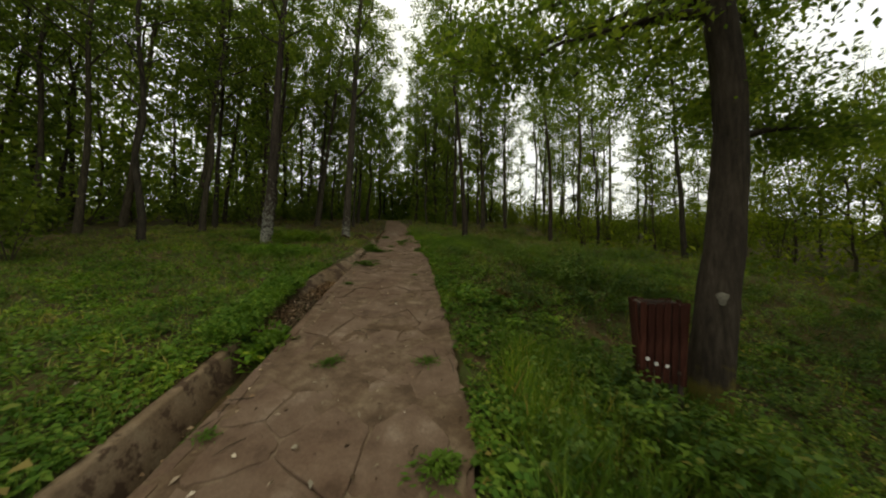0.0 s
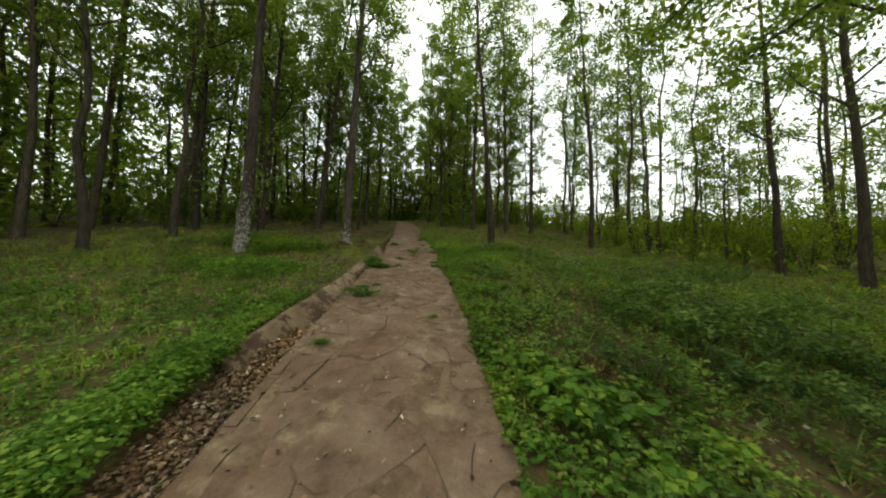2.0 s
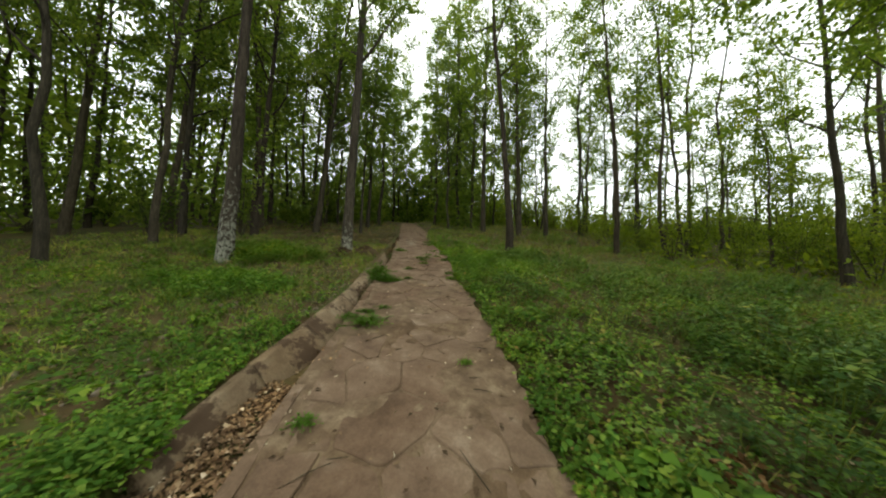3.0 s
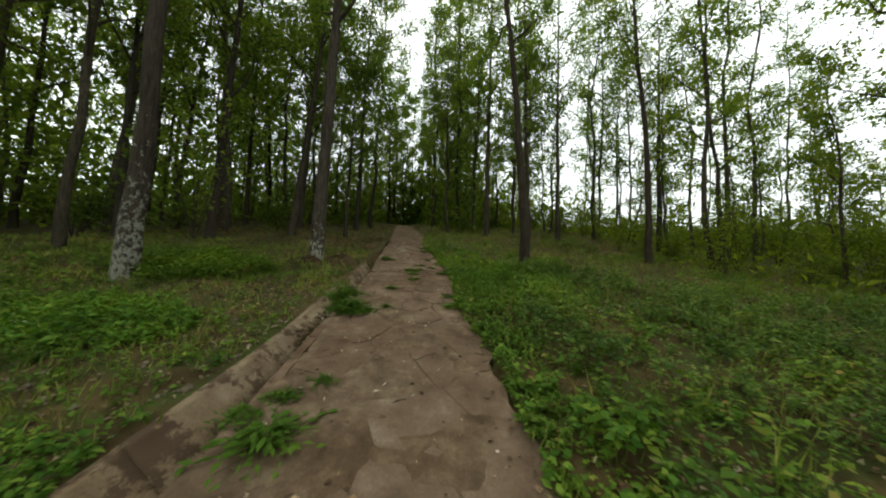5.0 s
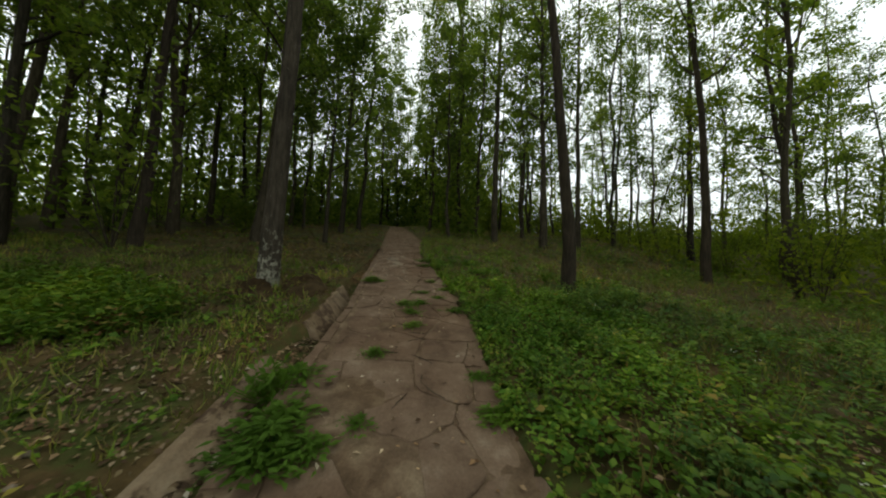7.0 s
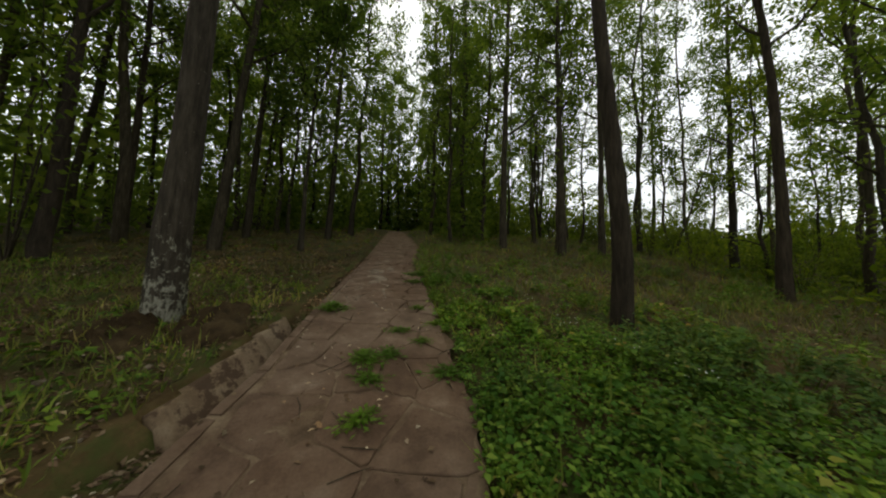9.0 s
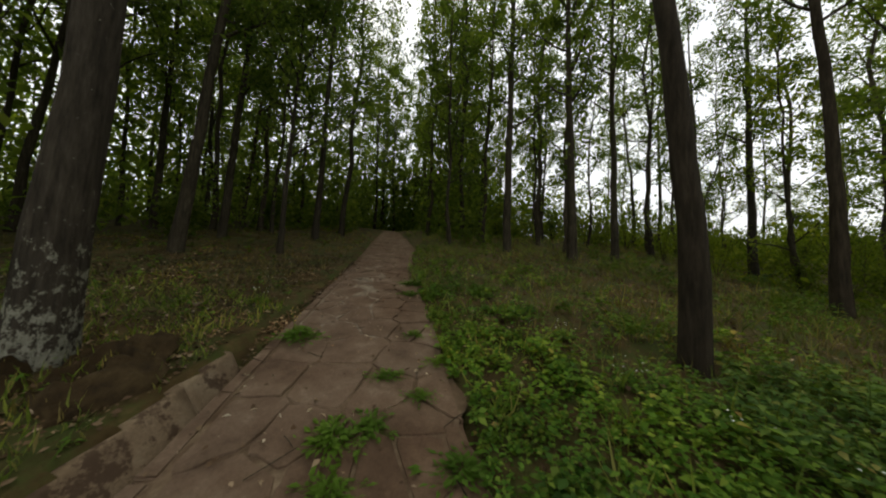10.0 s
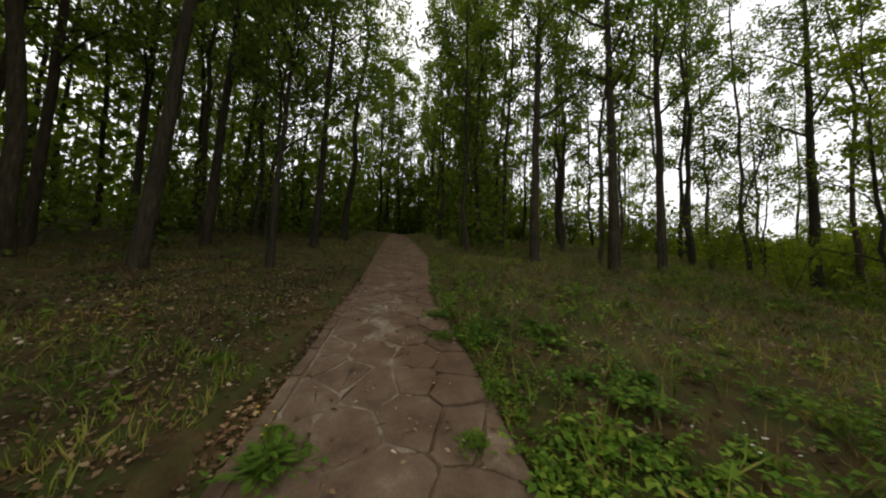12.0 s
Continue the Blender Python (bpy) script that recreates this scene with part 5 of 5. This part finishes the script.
# ---- single weeds in the paving and the ditch ----
def weed_mesh(seed, leaves, mat):
    """A rosette whose leaves all spring from one root."""
    r = np.random.default_rng(seed)
    az, t = r.uniform(0, 6.28, leaves), r.uniform(0.1, 1, leaves)
    out = np.stack([np.cos(az), np.sin(az), np.zeros(leaves)], 1)
    base = out * (t * r.uniform(0.1, 0.9, leaves))[:, None] + np.array([0, 0, 1.0]) * (r.uniform(0.05, 0.75, leaves) * (1.1 - 0.6 * t))[:, None]
    size = r.uniform(0.1, 0.28, leaves)
    v, f = leaf_quads(base, unit(out + r.normal(0, 0.5, (leaves, 3)) + np.array([0, 0, 0.25])), unit(r.normal(0, 0.35, (leaves, 3)) + np.array([0, 0, 1.0])), size, size * r.uniform(0.3, 0.6, leaves))
    n = len(v)
    v = np.concatenate([v, base + np.array([0.0, 0.0, 0.02]), [[0.0, 0.0, -0.05]]])
    faces = f.tolist() + [[4 * k, n + k, n + leaves] for k in range(leaves)]
    return mesh_of("weed_leaves", v, faces, mat)


WEEDS = [weed_mesh(400 + i, 220, HERB) for i in range(4)]
SPOTS = [(-1.16, 3.45, 0.40), (0.56, 3.47, 0.13), (-0.35, 3.26, 0.13), (-0.70, 2.33, 0.10), (0.82, 2.35, 0.18), (-1.39, 5.83, 0.12), (-2.60, 9.97, 0.30), (-0.33, 6.87, 0.10), (-1.97, 7.59, 0.16), (-2.29, 9.60, 0.28), (-1.68, 8.07, 0.12), (-1.85, 7.82, 0.16)]
SPOTS += [(-2.06, 10.71, 0.15), (-2.52, 10.21, 0.22), (-2.33, 9.77, 0.26), (-2.25, 9.44, 0.24), (-2.03, 9.56, 0.20), (-1.82, 9.84, 0.12), (-1.01, 10.57, 0.14), (-2.13, 12.16, 0.20), (-0.89, 10.09, 0.18), (-0.49, 10.14, 0.22), (-1.99, 11.88, 0.15), (-1.85, 11.46, 0.15), (-3.10, 13.22, 0.25), (-1.38, 12.13, 0.18), (-1.96, 12.30, 0.16), (-2.04, 12.83, 0.14), (-2.04, 13.63, 0.13), (-1.73, 12.66, 0.12), (-1.64, 13.18, 0.16), (-2.47, 15.04, 0.20), (-3.26, 13.42, 0.10), (-1.67, 7.47, 0.30), (-2.58, 15.68, 0.25), (-4.25, 13.98, 0.20)]
for i, (x, y, s_) in enumerate(SPOTS):
    inside = float(left_edge(y)) < x < float(right_edge(y))
    in_ditch = float(outer_edge(y)) < x <= float(left_edge(y))
    z = float(plane_z(x, y)) + (float(np.interp(y, DITCH_Y, DITCH_Z)) if in_ditch else 0.0) if inside or in_ditch else float(land_z(x, y))
    w = new("weed", WEEDS[i % 4])
    w.matrix_basis = pose(x, y, z - 0.01, 0, 0, i * 77) @ Matrix.Diagonal((s_ * (1.35 if inside else 1.0), s_ * (1.6 if inside else 1.1), s_ * (0.6 if not in_ditch else 1.5), 1))
    tagged(w, "small green weed growing in a paving joint" if inside else "green weed clump at the edge of the ditch", "weed", "weeds of the path")


# ---- flowers, and the burrow by the lichened tree ----
def flower_mesh(seed, heads, mat, height):
    r = np.random.default_rng(seed)
    wood = Wood()
    vs, fs, n = [], [], 0
    for _ in range(heads):
        top = np.array([r.normal(0, 0.1), r.normal(0, 0.1), height * r.uniform(0.6, 1.1)])
        wood.tube([(0, 0, -0.02), top * 0.55 + r.normal(0, 0.01, 3), top], [0.002, 0.0016, 0.0012], 3)
        ring = [top + 0.008 * np.array([math.cos(a), math.sin(a), 0.35 * math.sin(a * 3)]) for a in np.linspace(0, 6.28, 7)[:-1]]
        vs += ring + [top + np.array([0, 0, 0.004])]
        fs += [[n + k, n + (k + 1) % 6, n + 6] for k in range(6)]
        n += 7
    return wood.mesh("flower_stems", GRASS), mesh_of("flower_heads", np.array(vs), fs, mat)


WHITE_FLOWERS = [flower_mesh(500 + i, 9, PETAL, 0.22) for i in range(2)]
YELLOW_FLOWERS = flower_mesh(510, 5, YELLOW, 0.3)
for i, (x, y) in enumerate([(-4.25, 13.98), (-4.5, 14.6), (0.2, 12.4), (-0.2, 12.9), (0.5, 12.1), (-0.5, 13.6), (1.6, 11.2), (2.6, 10.4), (-7.3, 8.2), (-5.2, 8.0), (0.9, 9.6)]):
    e = new("flower")
    e.matrix_basis = pose(x, y, float(land_z(x, y)), 0, 0, i * 50)
    part("stem", WHITE_FLOWERS[i % 2][0], e)
    part("blossom", WHITE_FLOWERS[i % 2][1], e, "small white blossoms")
    tagged(e, "small white wildflowers on thin green stems", "flower", "wildflowers of the bank")
e = new("flower")
e.matrix_basis = pose(-3.2, 13.3, float(plane_z(-3.2, 13.3)) - 0.02)
part("stem", YELLOW_FLOWERS[0], e)
part("blossom", YELLOW_FLOWERS[1], e, "small yellow blossoms")
tagged(e, "yellow wildflowers growing out of the ditch", "flower")


def burrow_mesh(seed, radius, height, hole):
    r, rings, seg = np.random.default_rng(seed), 13, 24
    vs, fs = [], []
    for k in range(rings):
        u = k / (rings - 1)
        for s_ in range(seg):
            a = 2 * math.pi * s_ / seg
            rad = radius * (0.04 + 0.96 * u) * (1 + 0.2 * math.sin(a * 2 + seed) + 0.1 * math.sin(a * 5))
            prof = height * (1 - u) ** 0.9 * (1 + 0.25 * math.sin(a + 1)) if u > hole else 0.02 + height * 0.35 * max(0.0, u - hole + 0.09) / 0.09
            vs.append((rad * math.cos(a), rad * math.sin(a), prof + r.normal(0, 0.024) - (0.06 if k == rings - 1 else 0)))
    lip = int(hole * (rings - 1)) + 1
    for k in range(rings - 1):
        fs.append([(k * seg + s_, (k + 1) * seg + s_, (k + 1) * seg + (s_ + 1) % seg, k * seg + (s_ + 1) % seg) for s_ in range(seg)])
    inner = [f for ring in fs[:lip - 1] for f in ring] + [tuple(range(seg))[::-1]]
    outer = [tuple(i - (lip - 1) * seg for i in f) for ring in fs[lip - 1:] for f in ring]
    return mesh_of("burrow_mound", np.array(vs[(lip - 1) * seg:]), outer, RUST_SOIL, True), mesh_of("burrow_hole", np.array(vs[:lip * seg]), inner, RUST_SOIL, True)


for i, (x, y, rad, hgt) in enumerate([(-4.0, 12.3, 0.46, 0.2), (-4.5, 11.8, 0.42, 0.13)]):
    b_ = new("burrow")
    b_.matrix_basis = pose(x, y, float(land_z(x, y)) + 0.02, 20, 0, 25 * i - 10)
    mound, hole = burrow_mesh(600 + i, rad, hgt, 0.4)
    part("mound", mound, b_)
    part("hole", hole, b_, "dark hollow of the burrow")
    tagged(b_, "red-brown earth mound with a dark hole by the tree's roots", "burrow", "burrows in the bank")

cr = np.random.default_rng(95)
n = 420
cy = cr.uniform(1.0, 17, n)
cx = left_edge(cy) + (right_edge(cy) - left_edge(cy)) * cr.uniform(0.04, 0.96, n)
size = cr.uniform(0.02, 0.055, n)
v, f = leaf_quads(np.stack([cx, cy, plane_z(cx, cy) + cr.uniform(0.012, 0.024, n)], 1), unit(np.stack([cr.normal(0, 1, n), cr.normal(0, 1, n), cr.normal(0.1, 0.25, n)], 1)), unit(cr.normal(0, 0.6, (n, 3)) + np.array([0, 0, 1.0])), size, size * cr.uniform(0.2, 0.6, n))
tagged(new("leaf_litter", mesh_of("path_litter", v, f, make_leaf("bleached_leaf", [(0.0, (0.16, 0.115, 0.075)), (0.6, (0.30, 0.235, 0.165)), (1.0, (0.52, 0.45, 0.36))], 0.05, 0.8, 0.0))), "bleached curled leaf scraps on the paving", "leaf litter", kind="stuff")


# ---- fallen twigs ----
tw = np.random.default_rng(88)
twigs = Wood()
for _ in range(260):
    y = tw.uniform(1, 20)
    x = tw.uniform(float(outer_edge(y)) - 2.5, float(right_edge(y)) + 1.0)
    if float(outer_edge(y)) - 0.05 < x < float(left_edge(y)):
        continue
    on = float(left_edge(y)) < x < float(right_edge(y))
    a, ln = tw.uniform(0, 6.28), tw.uniform(0.06, 0.3)
    pts = []
    for q in (-0.5, 0, 0.5):
        px_, py_ = x + math.cos(a) * ln * q + tw.normal(0, 0.008), y + math.sin(a) * ln * q + tw.normal(0, 0.008)
        pts.append((px_, py_, (float(plane_z(px_, py_)) + 0.014 if on else float(land_z(px_, py_)) + 0.03)))
    twigs.tube(pts, [0.003, 0.004, 0.002], 4)
tagged(new("twigs", twigs.mesh("twigs", BARK)), "thin fallen twigs strewn on the path and bank", "twigs", kind="stuff")
